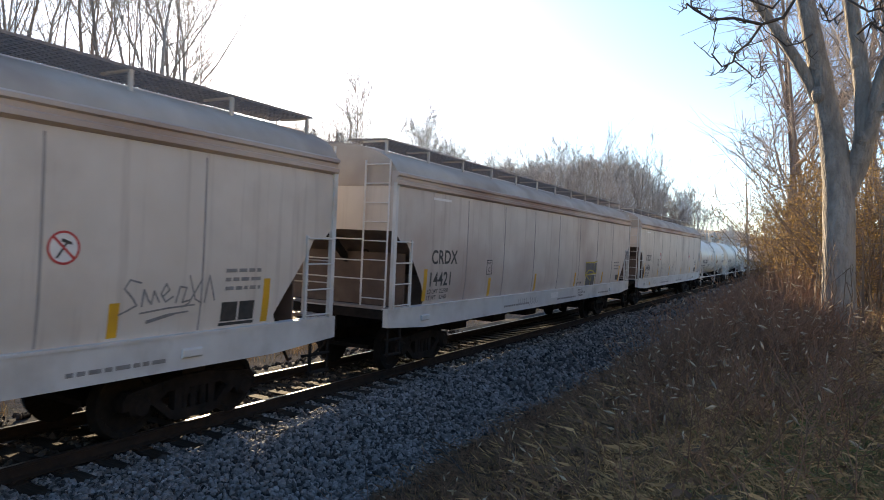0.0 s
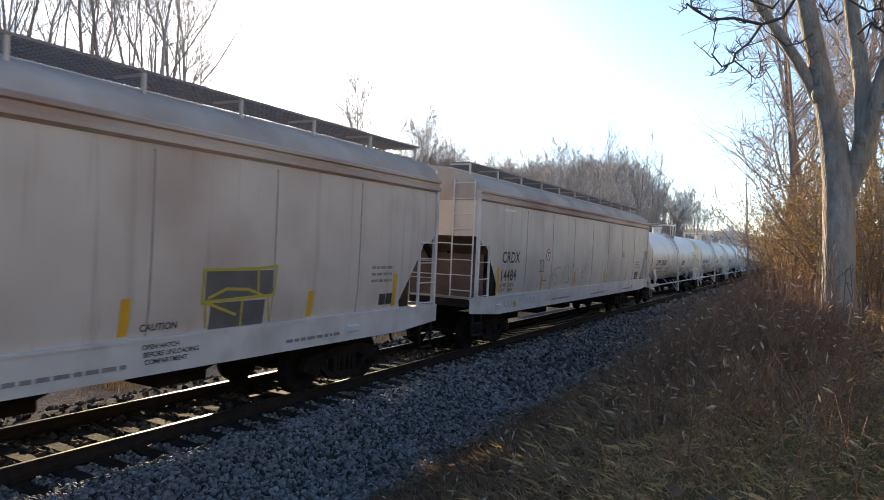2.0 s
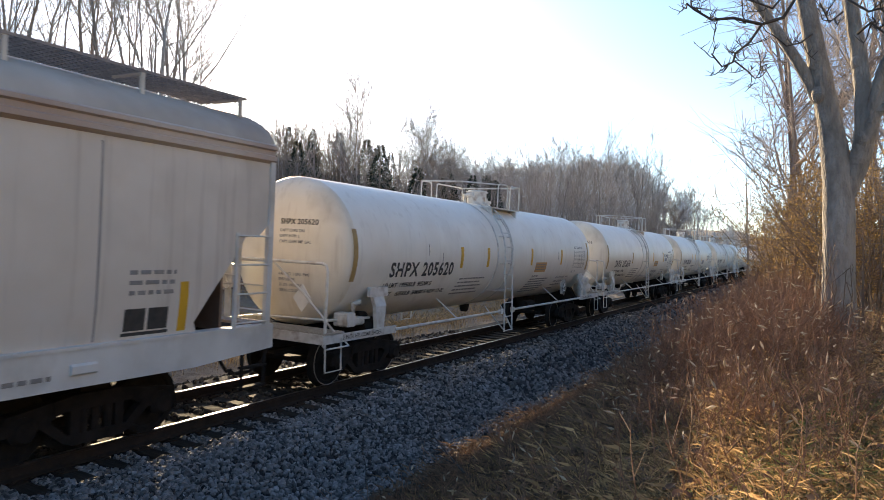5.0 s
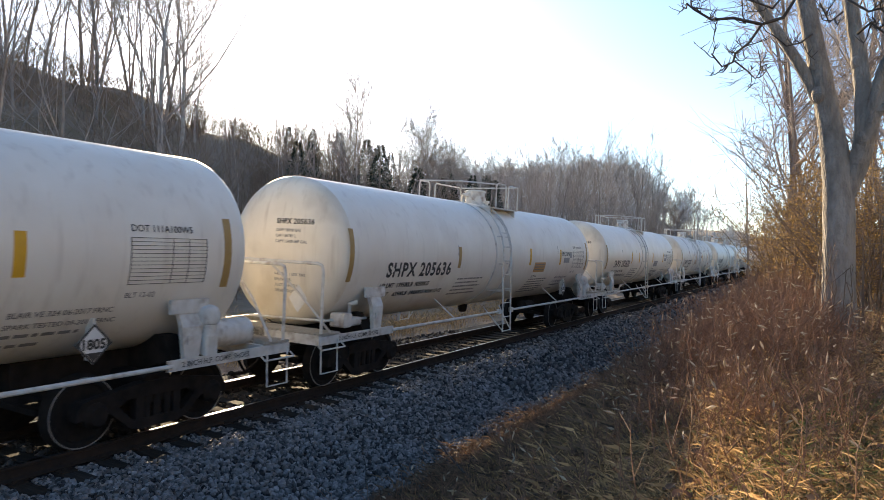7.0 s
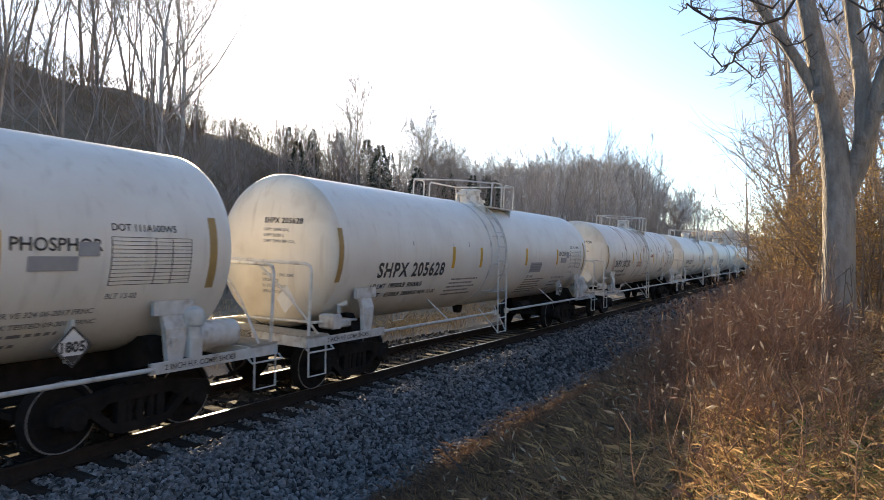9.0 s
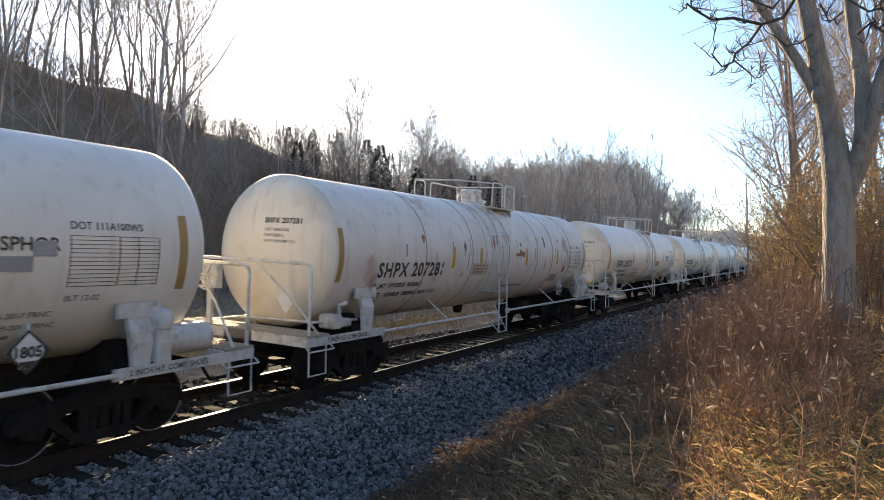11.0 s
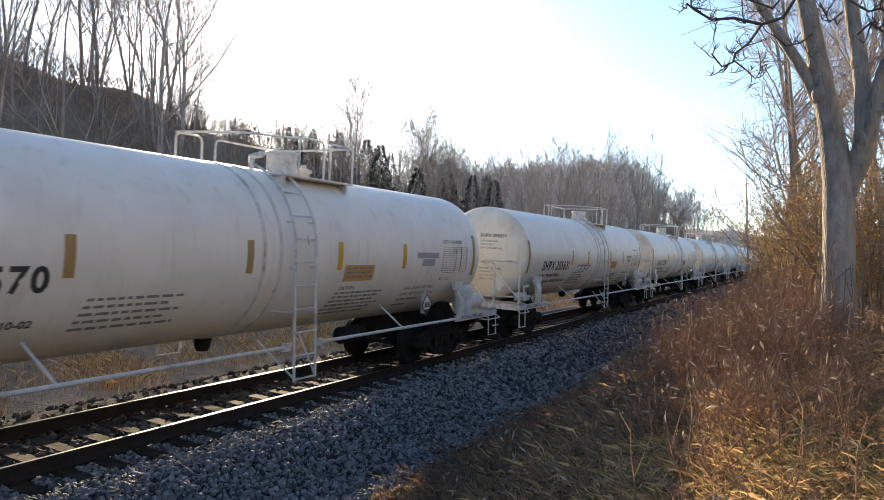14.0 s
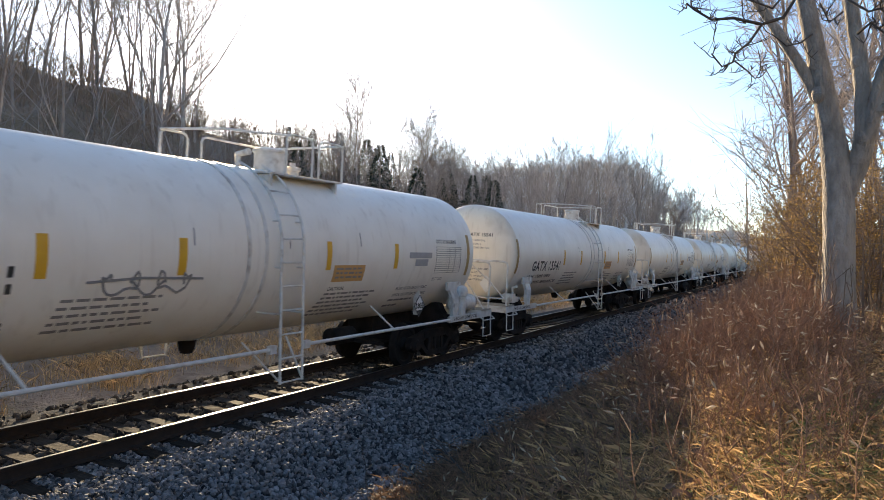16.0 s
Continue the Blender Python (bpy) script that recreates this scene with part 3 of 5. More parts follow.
def hopper_marks(car, words):
    rng = random.Random(words)
    f = -HL
    for y, z0, z1 in ((-7.98, 1.40, 2.05), (-4.85, 1.36, 1.80), (-1.75, 1.36, 1.84), (1.92, 1.36, 1.80), (5.2, 1.36, 1.76), (7.62, 1.36, 1.98)):
        part("reflector_stripe", panel(hopper_x, y, y + 0.13, z0, z1), STRIPE, car, "yellow reflective stripe")
    if words:
        part("reporting_mark", text_shape("CRDX", 0.40, on_side(-7.72, 2.16), 0.02, 1.06), INK, car)
        part("car_number", text_shape(words, 0.40, on_side(-7.80, 1.70), 0.02, 1.06), INK, car)
        part("load_limit", text_shape("LD LMT  223900\nLT WT    62100" if words == "14421" else "LD LMT  223400\nLT WT    62600", 0.13, on_side(-7.80, 1.54), 0.012), INK, car)
    part("white_placard", panel(hopper_x, -7.72, -6.95, 3.47, 3.52), SIGN_WHITE, car, "narrow white placard")
    if words != "14421":
        for y, z in ((-4.35, 2.38), (4.64, 2.38)):
            ring = Shape().lathe([(hopper_x(z) + 0.002, 0.18), (hopper_x(z) + 0.006, 0.18), (hopper_x(z) + 0.006, 0.155), (hopper_x(z) + 0.002, 0.155)], 28, cx=y, cz=z, axis="x")
            disc = Shape().lathe([(hopper_x(z) + 0.0005, 0.155), (hopper_x(z) + 0.003, 0.155)], 28, cx=y, cz=z, axis="x")
            sg = part("warning_sign", disc, SIGN_WHITE, car, "round no-hammer warning sign")
            xx = hopper_x(z) + 0.0075
            part("red_ring", ring.prism([(y - 0.12, z + 0.10), (y - 0.10, z + 0.12), (y + 0.12, z - 0.10), (y + 0.10, z - 0.12)], xx - 0.002, xx), RED_SIGN, sg)
            part("hammer_symbol", Shape().prism([(y - 0.085, z - 0.105), (y - 0.065, z - 0.115), (y + 0.05, z + 0.06), (y + 0.03, z + 0.07)], xx - 0.004, xx - 0.001).prism([(y - 0.02, z + 0.10), (y - 0.03, z + 0.065), (y + 0.09, z + 0.03), (y + 0.09, z + 0.06)], xx - 0.004, xx - 0.001), INK, sg)
    fr = Shape()
    for a, b, c, d in ((0, 0.3, 0, 0.02), (0, 0.3, 0.33, 0.35), (0, 0.02, 0, 0.35), (0.28, 0.3, 0, 0.35)):
        q = panel(hopper_x, -5.0 + a, -5.0 + b, 1.88 + c, 1.88 + d, 0.004, 1)
        fr.add(q.v, q.f)
    plate = part("plate_frame", fr, INK, car)
    part("plate_lettering", text_shape("C", 0.16, on_side(-4.91, 1.94)), INK, plate)
    part("plate_lettering", text_shape("PLATE", 0.07, on_side(-4.95, 2.13)), INK, plate)
    if words != "14421":
        for y in (6.86, 7.18):
            part("data_panel", panel(hopper_x, y, y + 0.28, 1.42, 1.68), INK, car, "black inspection panel")
        part("data_strip", panel(hopper_x, 6.84, 7.48, 1.36, 1.40), INK, car)
    else:
        for y in (7.2, 7.42):
            part("data_panel", panel(hopper_x, y, y + 0.2, 1.42, 1.62), INK, car, "black inspection panel")
    for k in range(3):
        part("small_print", bars(hopper_x, 6.9, 7.55, 2.08 - k * 0.12, 0.05, rng), INK_FADED, car)
    part("small_print", bars(sill_x, 4.7, 6.0, 1.00, 0.05, rng), INK_FADED, car)
    part("small_print", bars(sill_x, -3.9, -2.2, 1.02, 0.05, rng), INK_FADED, car)
    part("small_print", bars(sill_x, 0.2, 2.0, 1.00, 0.05, rng), INK_FADED, car)
    for y in (-8.1, 6.2):
        part("sill_bracket", Shape().box(1.6, 1.66, y, y + 0.3, 1.02, 1.14, 0.02), SILL_PALE, car)
    if words == "14484":
        part("orange_tag", panel(sill_x, -6.95, -6.75, 1.0, 1.14), STRIPE, car)
        # outlined sprayed letters and tags
        place = lambda u, v: (hopper_x(v) + 0.007, u, v)
        lines = [[(-3.95, 1.75), (-3.8, 1.6), (-3.55, 1.45)], [(-3.95, 1.78), (-3.6, 1.98), (-3.2, 1.98), (-2.95, 1.75), (-3.0, 1.45)], [(-3.95, 1.75), (-3.6, 1.78), (-3.4, 1.6), (-3.5, 1.4)],
                 [(-2.75, 2.05), (-2.75, 1.6), (-2.6, 1.48), (-2.3, 1.5), (-2.2, 2.0)], [(-2.55, 2.1), (-2.4, 2.0), (-2.35, 1.6)], [(-2.1, 1.5), (-2.05, 2.0), (-1.9, 2.12), (-1.7, 1.45)],
                 [(-1.5, 1.4), (-1.45, 1.95), (-1.2, 1.45)], [(-1.1, 1.75), (-0.85, 1.85), (-0.95, 1.6), (-0.75, 1.6)], [(-0.6, 1.9), (-0.4, 2.12), (-0.3, 2.0)], [(-4.9, 1.8), (-4.8, 1.65), (-4.6, 1.62), (-4.4, 1.62)]]
        part("graffiti", strokes(lines, place, 0.012), SPRAY, car, "outlined grey spray-painted letters")
        place = lambda u, v: (1.622, u, v)
        part("graffiti", strokes([wave(rng, -4.6, -3.4, 0.98, 1.24, 30), wave(rng, -3.2, -1.6, 0.97, 1.24, 30), wave(rng, 0.6, 2.6, 0.98, 1.22, 40)], place, 0.009), SPRAY_PALE, car)
        part("graffiti", strokes([wave(rng, -7.6, -6.6, 0.98, 1.22, 30), wave(rng, -6.2, -5.2, 1.0, 1.24, 30)], place, 0.008), SPRAY_PALE, car)
    elif words == "":
        place = lambda u, v: (hopper_x(v) + 0.007, u, v)
        lines = [[(5.6, 1.98), (5.45, 2.02), (5.38, 1.92), (5.48, 1.82), (5.55, 1.72), (5.42, 1.66), (5.32, 1.62)], [(5.62, 1.7), (5.64, 1.9), (5.7, 1.78), (5.75, 1.72)], [(5.75, 1.72), (5.78, 1.88), (5.86, 1.74)],
                 [(5.9, 1.8), (6.0, 1.88), (5.95, 1.96), (5.88, 1.84), (5.95, 1.74), (6.06, 1.8)], [(6.1, 1.72), (6.16, 1.92), (6.26, 1.9), (6.2, 1.72), (6.3, 1.74)], [(6.3, 2.05), (6.4, 1.75), (6.5, 1.7)], [(6.5, 2.0), (6.3, 1.7), (6.2, 1.66)],
                 [(6.55, 1.7), (6.62, 2.05), (6.72, 1.72)], [(5.6, 1.62), (6.0, 1.66), (6.4, 1.68)], [(5.7, 1.52), (6.0, 1.58), (6.3, 1.6)], [(5.7, 1.5), (6.1, 1.58)]]
        part("graffiti", strokes(lines, place, 0.011), SPRAY, car, "dark grey spray-painted tag")
    else:
        hp = part("hatch_patch", panel(hopper_x, 3.15, 4.4, 1.72, 2.1), DARK_PATCH, car, "dark hatch cover outlined in yellow")
        part("hatch_patch", panel(hopper_x, 3.25, 4.25, 1.33, 1.68), DARK_PATCH, car, "dark hatch cover outlined in yellow")
        place = lambda u, v: (hopper_x(v) + 0.008, u, v)
        part("yellow_outline", strokes([[(3.1, 1.68), (3.1, 2.12), (4.1, 2.13), (4.45, 2.16), (4.42, 1.74), (3.1, 1.7)], [(4.08, 2.13), (4.1, 1.74)], [(3.2, 1.75), (3.5, 1.86), (3.9, 1.84), (4.2, 1.74)], [(3.15, 1.7), (3.2, 1.36)], [(3.2, 1.68), (3.7, 1.5)], [(4.3, 1.7), (4.38, 1.36)], [(3.8, 1.7), (3.82, 1.34)]], place, 0.02), YELLOW_CHALK, hp)
        part("caution_lettering", text_shape("CAUTION", 0.12, on_side(2.2, 1.40), 0.02), INK, car)
        for k, w in enumerate(("OPEN HATCH", "BEFORE UNLOADING", "COMPARTMENT")):
            part("sill_lettering", text_shape(w, 0.085, lambda u, v, k=k: (1.621, 2.2 + 0.02 * k + u, 1.19 - 0.09 * k + v), 0.02), INK, car)
        part("sill_label", panel(sill_x, -0.4, 0.25, 1.08, 1.24), SIGN_WHITE, car, "white sill label")
        place = lambda u, v: (1.622, u, v)
        part("graffiti", strokes([wave(rng, -3.0, -2.3, 1.0, 1.22, 26), wave(rng, -2.2, -1.5, 0.98, 1.2, 26)], place, 0.012), SPRAY_PALE, car)


TL, TR, TZ = 8.07, 1.385, 2.41
T_END = 7.54
HEAD = 0.44


def tank_x(z):
    return math.sqrt(max(0.01, TR * TR - (z - TZ) ** 2))


def on_tank(y, z):
    """Lettering wrapped on the tank's near side."""
    def place(u, v):
        a = math.asin(max(-1, min(1, (z - TZ) / TR))) + v / TR
        return ((TR + 0.006) * math.cos(a), y + u, TZ + (TR + 0.006) * math.sin(a))
    return place


def tank_car(y0, words, paint, keyed=True, seed=0, number_mark="SHPX", mid=0.0):
    rng = random.Random(seed)
    car = thing("tank_car", "white cylindrical tank railcar with central ladder and top railing", "railcar", "cars of the freight train")
    cyl = T_END - HEAD
    rows = [(-cyl + 0.02, TR), (-2.6, TR), (0, TR), (2.6, TR), (cyl - 0.02, TR)]
    part("tank", Shape().lathe(rows, 56, cz=TZ), paint, car)
    for e in (-1, 1):
        head = [(e * (cyl - 0.02), TR + 0.001)] + [(e * (cyl + HEAD * math.sin(a)), TR * math.cos(a) ** 0.8) for a in np.linspace(0.12, 1.5, 9)]
        part("tank_head", Shape().lathe(head, 56, cz=TZ), TANK_HEAD if e < 0 else paint, car, "cream dished tank head")
    for y in (mid - 0.95 - 0.35 * (mid > 0), mid - 0.05 - 0.9 * (mid > 0)):
        part("tank_strap", Shape().lathe([(y - 0.03, TR + 0.001), (y - 0.03, TR + 0.014), (y + 0.03, TR + 0.014), (y + 0.03, TR + 0.001)], 56, cz=TZ), PIPE_WHITE, car)
    # underframe and end platforms
    for e in (-1, 1):
        part("stub_sill", Shape().box(-0.32, 0.32, min(e * TL, e * 4.6), max(e * TL, e * 4.6), 0.72, 1.08, 0.03), UNDER_DARK, car)
        part("bolster_web", Shape().prism([(-1.2, 0.98), (-0.3, 0.75), (0.3, 0.75), (1.2, 0.98), (1.0, 1.3), (-1.0, 1.3)], e * 6.28 - 0.12, e * 6.28 + 0.12, "y"), UNDER_DARK, car)
        for s in (1, -1):
            leg = Shape().prism([(e * 6.28 - 0.11, 1.02), (e * 6.28 + 0.11, 1.02), (e * 6.28 + 0.17, 1.45), (e * 6.28 - 0.17, 1.45)], s * 1.42, s * 1.34)
            leg.prism([(e * 6.28 - 0.3, 1.62), (e * 6.28 + 0.3, 1.62), (e * 6.28 + 0.3, 1.80), (e * 6.28 - 0.3, 1.80)], s * 1.30, s * 1.36)
            leg.prism([(s * 1.42, 1.45), (s * 1.34, 1.45), (s * 1.26, 1.66), (s * 1.32, 1.68)], e * 6.28 - 0.17, e * 6.28 + 0.17, "y")
            leg.box(min(s * 1.3, s * 1.44), max(s * 1.3, s * 1.44), e * 6.28 - 0.09, e * 6.28 + 0.09, 1.22, 1.34)
            part("tank_saddle", leg, PIPE_WHITE, car, "white steel saddle bracket")
            sl = Shape().box(min(s * 1.46, s * 1.5), max(s * 1.46, s * 1.5), min(e * TL, e * 5.85), max(e * TL, e * 5.85), 0.92, 1.06)
            part("platform_sill", sl, PIPE_WHITE, car)
            part("platform_lettering", text_shape("2 INCH H.F. COMP. SHOES", 0.10, lambda u, v, e=e: (1.506, (-7.55 if e < 0 else 6.05) + u, 0.96 + v)), INK, car) if s > 0 else None
            st = Shape().tube([(s * 1.5, e * (TL - 0.05), 1.0), (s * 1.52, e * (TL - 0.05), 0.46), (s * 1.52, e * (TL - 0.48), 0.46), (s * 1.5, e * (TL - 0.48), 1.0)], 0.016, 6)
            part("stirrup_step", st, PIPE_WHITE, car)
            gr = Shape().tube([(s * 1.5, e * (TL + 0.02), 0.92), (s * 1.58, e * (TL + 0.02), 0.86), (s * 1.58, e * (TL - 0.6), 0.86), (s * 1.5, e * (TL - 0.6), 0.92)], 0.014, 6)
            part("grab_iron", gr, PIPE_WHITE, car)
        walkb = Shape()
        for k in range(9):
            yy = e * (TL - 0.04 - 0.06 * k)
            walkb.box(-1.48, 1.48, yy - 0.007, yy + 0.007, 1.07, 1.11)
        for k in range(30):
            walkb.box(-1.48 + k * 0.102, -1.465 + k * 0.102, min(e * TL, e * (TL - 0.55)), max(e * TL, e * (TL - 0.55)), 1.075, 1.105)
        part("end_walkway", walkb, GRATING_PALE, car, "pale grating end walkway")
        part("end_beam", Shape().box(-1.48, 1.48, min(e * TL, e * (TL - 0.06)), max(e * TL, e * (TL - 0.06)), 0.92, 1.08), PIPE_WHITE, car)
        part("end_beam", Shape().box(-1.48, 1.48, min(e * (TL - 0.55), e * (TL - 0.6)), max(e * (TL - 0.55), e * (TL - 0.6)), 0.92, 1.08), PIPE_WHITE, car)
        yy = e * (TL - 0.1)
        rail = Shape().tube([(1.45, yy, 1.05), (1.45, yy, 2.12), (1.42, yy, 2.22), (1.33, yy, 2.25), (-1.33, yy, 2.25), (-1.42, yy, 2.22), (-1.45, yy, 2.12), (-1.45, yy, 1.05)], 0.027, 8)
        rail.tube([(0.25, yy, 2.25), (0.9, yy - e * 0.1, 1.7), (1.45, yy - e * 0.25, 1.1)], 0.02, 6)
        part("end_handrail", rail, PIPE_WHITE, car, "white pipe handrail across the car end")
        coupler(car, e * (TL + 0.02), e)
        truck(car, e * 6.1, keyed, seed < 3)
    bw = Shape().lathe([(-TL - 0.02, 0.26), (-TL - 0.04, 0.275), (-TL - 0.06, 0.26), (-TL - 0.04, 0.245), (-TL - 0.02, 0.26)], 24, cx=-0.75, cz=1.95, caps=False)
    for k in range(6):
        a = k * math.pi / 3
        bw.tube([(-0.75, -TL - 0.04, 1.95), (-0.75 + 0.26 * math.cos(a), -TL - 0.04, 1.95 + 0.26 * math.sin(a))], 0.014, 5)
    brake = part("brake_wheel", bw, PIPE_WHITE, car, "spoked white hand brake wheel")
    part("brake_housing", Shape().box(-0.92, -0.58, -TL, -TL + 0.2, 1.72, 2.14, 0.03).box(-0.8, -0.7, -TL + 0.04, -TL + 0.1, 1.1, 1.75), PIPE_WHITE, brake)
    # side running pipes, their brackets and the ladder
    for s in (1, -1):
        pipe = Shape().tube([(s * 1.5, -5.9, 0.99), (s * 1.5, mid - 0.85, 0.99)], 0.03, 8).tube([(s * 1.5, mid - 0.15, 0.99), (s * 1.5, 5.9, 0.99)], 0.03, 8)
        pipe.box(min(s * 1.46, s * 1.54), max(s * 1.46, s * 1.54), mid - 0.95, mid - 0.82, 0.93, 1.05).box(min(s * 1.46, s * 1.54), max(s * 1.46, s * 1.54), mid - 0.18, mid - 0.05, 0.93, 1.05)
        sp = part("side_pipe", pipe, PIPE_WHITE, car, "long white side pipe")
        for y in (-3.3, 3.6):
            part("pipe_bracket", Shape().tube([(s * 1.5, y, 0.99), (s * 1.0, y - 0.1, 1.40)], 0.018, 6), PIPE_WHITE, sp)
        lad, rungs = Shape(), []
        path = [(s * 1.56, 0.46), (s * 1.54, 1.0), (s * 1.50, 2.2)] + [(s * (TR + 0.12) * math.cos(a), TZ + (TR + 0.12) * math.sin(a)) for a in np.linspace(0.15, 1.2, 7)]
        for y in (mid - 0.75, mid - 0.25):
            lad.tube([(x, y, z) for x, z in path], 0.022, 6)
        for k in range(9):
            z = 0.48 + k * 0.36
            x = float(np.interp(z, [q[1] for q in path], [q[0] for q in path]))
            rungs.append(Shape().tube([(x, mid - 0.75, z), (x, mid - 0.25, z)], 0.014, 6))
        for y in (mid - 0.75, mid - 0.25):
            lad.tube([(s * 1.55, y, 0.5), (s * 1.2, y - 0.45 if y < mid - 0.5 else y + 0.0, 1.1)], 0.016, 6)
            for z in (1.5, 2.2, 2.9):
                x = float(np.interp(z, [q[1] for q in path], [q[0] for q in path]))
                lad.tube([(x, y, z), (s * (tank_x(z) - 0.01), y, z)], 0.014, 5)
        ladder = part("side_ladder", lad, PIPE_WHITE, car, "white steel side ladder")
        for rung in rungs:
            part("rung", rung, PIPE_WHITE, ladder)
    # top platform
    top = []
    for s in (1, -1):
        plat = Shape().box(min(s * 0.36, s * 0.92), max(s * 0.36, s * 0.92), mid - (0.5 if s > 0 else 1.05), mid + 1.4, 3.585, 3.615)
        for y in (mid - 0.4, mid + 1.25):
            plat.prism([(s * 0.55, 3.45), (s * 0.9, 3.30), (s * 0.9, 3.59), (s * 0.55, 3.59)], y - 0.02, y + 0.02, "y")
        top.append(part("top_platform", plat, PIPE_WHITE, car, "white walkway platform beside the manway"))
    zt = 4.26
    posts = {1: ((mid - 0.1, mid + 0.55), (mid + 0.72, mid + 1.38)), -1: ((mid - 1.05, mid - 0.5), (mid - 0.2, mid + 1.38))}
    for s in (1, -1):
        for ya, yb in posts[s]:
            rl = Shape().tube([(s * 0.92, ya, 3.6), (s * 0.92, ya, zt - 0.09), (s * 0.92, ya + 0.03, zt - 0.03), (s * 0.92, ya + 0.1, zt), (s * 0.92, yb - 0.1, zt), (s * 0.92, yb - 0.03, zt - 0.03), (s * 0.92, yb, zt - 0.09), (s * 0.92, yb, 3.6)], 0.021, 6)
            top.append(part("top_railing", rl, PIPE_WHITE, car, "white pipe safety railing"))
    for y in (mid - 1.05, mid + 1.38):
        top.append(part("top_railing", Shape().tube([(-0.92, y, 3.9), (-0.92, y, zt), (0.92, y, zt), (0.92, y, 3.9)] if y > mid else [(-0.92, y, zt), (0.2, y + 0.3, zt), (0.92, mid, zt - 0.02)], 0.021, 6), PIPE_WHITE, car, "white pipe safety railing"))
    top.append(part("manway", Shape().lathe([(3.6, 0.27), (4.05, 0.27), (4.05, 0.30), (4.09, 0.30), (4.12, 0.24), (4.13, 0.02)], 24, cx=0.0, cz=mid + 0.5, axis="z"), PIPE_WHITE, car, "white cylindrical manway housing"))
    top.append(part("relief_valve", Shape().lathe([(3.6, 0.12), (3.8, 0.12), (3.8, 0.16), (3.86, 0.16), (3.88, 0.06), (3.95, 0.05)], 14, cx=0.0, cz=mid + 1.1, axis="z"), PIPE_WHITE, car))
    top.append(part("vent_pipe", Shape().tube([(0, mid - 0.25, 3.62), (0, mid - 0.25, 3.93), (0.25, mid - 0.25, 3.97)], 0.06, 8), PIPE_WHITE, car))
    for ob in top:
        ob.matrix_basis = pose(0, 0, 0.07)
    # air reservoir and valves by the trailing truck
    part("air_reservoir", Shape().lathe([(6.50, 0.04), (6.52, 0.14), (6.58, 0.20), (7.40, 0.20), (7.46, 0.14), (7.48, 0.04)], 20, cx=1.2, cz=1.28), PIPE_WHITE, car, "small white air reservoir")
    part("retainer_valve", Shape().lathe([(1.30, 0.10), (1.46, 0.10), (1.48, 0.125), (1.60, 0.14), (1.68, 0.11), (1.72, 0.03)], 16, cx=1.42, cz=6.55, axis="z").box(1.34, 1.5, 6.45, 6.65, 1.06, 1.32, 0.02), PIPE_WHITE, car, "round-capped white valve")
    part("brake_valve", Shape().box(0.95, 1.25, -7.1, -6.85, 1.1, 1.35, 0.03).box(1.0, 1.2, -6.8, -6.5, 1.1, 1.25, 0.03).tube([(1.1, -6.75, 1.2), (1.12, -6.75, 1.5), (1.2, -6.65, 1.52)], 0.06, 8).tube([(-0.6, -7.5, 1.2), (1.0, -7.3, 1.22), (1.1, -6.2, 1.2)], 0.025, 6), PIPE_WHITE, car, "brake valve and pipes")
    part("brake_cylinder", Shape().lathe([(2.6, 0.05), (2.65, 0.16), (3.3, 0.16), (3.35, 0.05)], 14, cx=0.7, cz=0.85), UNDER_DARK, car)
    part("bottom_outlet", Shape().lathe([(0.80, 0.09), (0.86, 0.12), (1.05, 0.15)], 14, cx=0.0, cz=0.0, axis="z"), UNDER_DARK, car)
    tank_marks(car, words, number_mark, rng, seed)
    TRAIN.append((car, y0, RAIL_Z))
    return car


GRATING_PALE = mat("pale_grating", (0.40, 0.36, 0.30), (0.30, 0.27, 0.23), 8, 0.7)


def arc_panel(y0, y1, z0, z1, lift=0.005):
    return panel(tank_x, y0, y1, z0, z1, lift, 6)


def on_head(x, z):
    """Lettering on the leading tank head: u runs across the car."""
    prof = [(TR * math.cos(a) ** 0.8, -(T_END - HEAD) - HEAD * math.sin(a)) for a in np.linspace(1.5, 0.12, 24)]

    def place(u, v):
        r = math.hypot(x + u, z + v - TZ)
        return (x + u, float(np.interp(r, [q[0] for q in prof], [q[1] for q in prof])) - 0.008, z + v)
    return place


def flake(rng, y, z, ry, rz, m, car, label="flaked patch of bare rust"):
    """An irregular flat patch on the tank."""
    n = 13
    pts = [(y + ry * math.cos(6.283 * k / n) * rng.uniform(0.55, 1.1), z + rz * math.sin(6.283 * k / n) * rng.uniform(0.55, 1.1)) for k in range(n)]
    out = Shape()
    c = (tank_x(z) + 0.005, y, z)
    v = [c] + [(tank_x(w) + 0.004, u, w) for u, w in pts]
    out.add(v, [(0, 1 + k, 1 + (k + 1) % n) for k in range(n)])
    part("rust_flake", out, m, car, label)


LOADS = {"205570": ("199700LB  90600KG", "63300LB  28700KG NEW 10-02")}


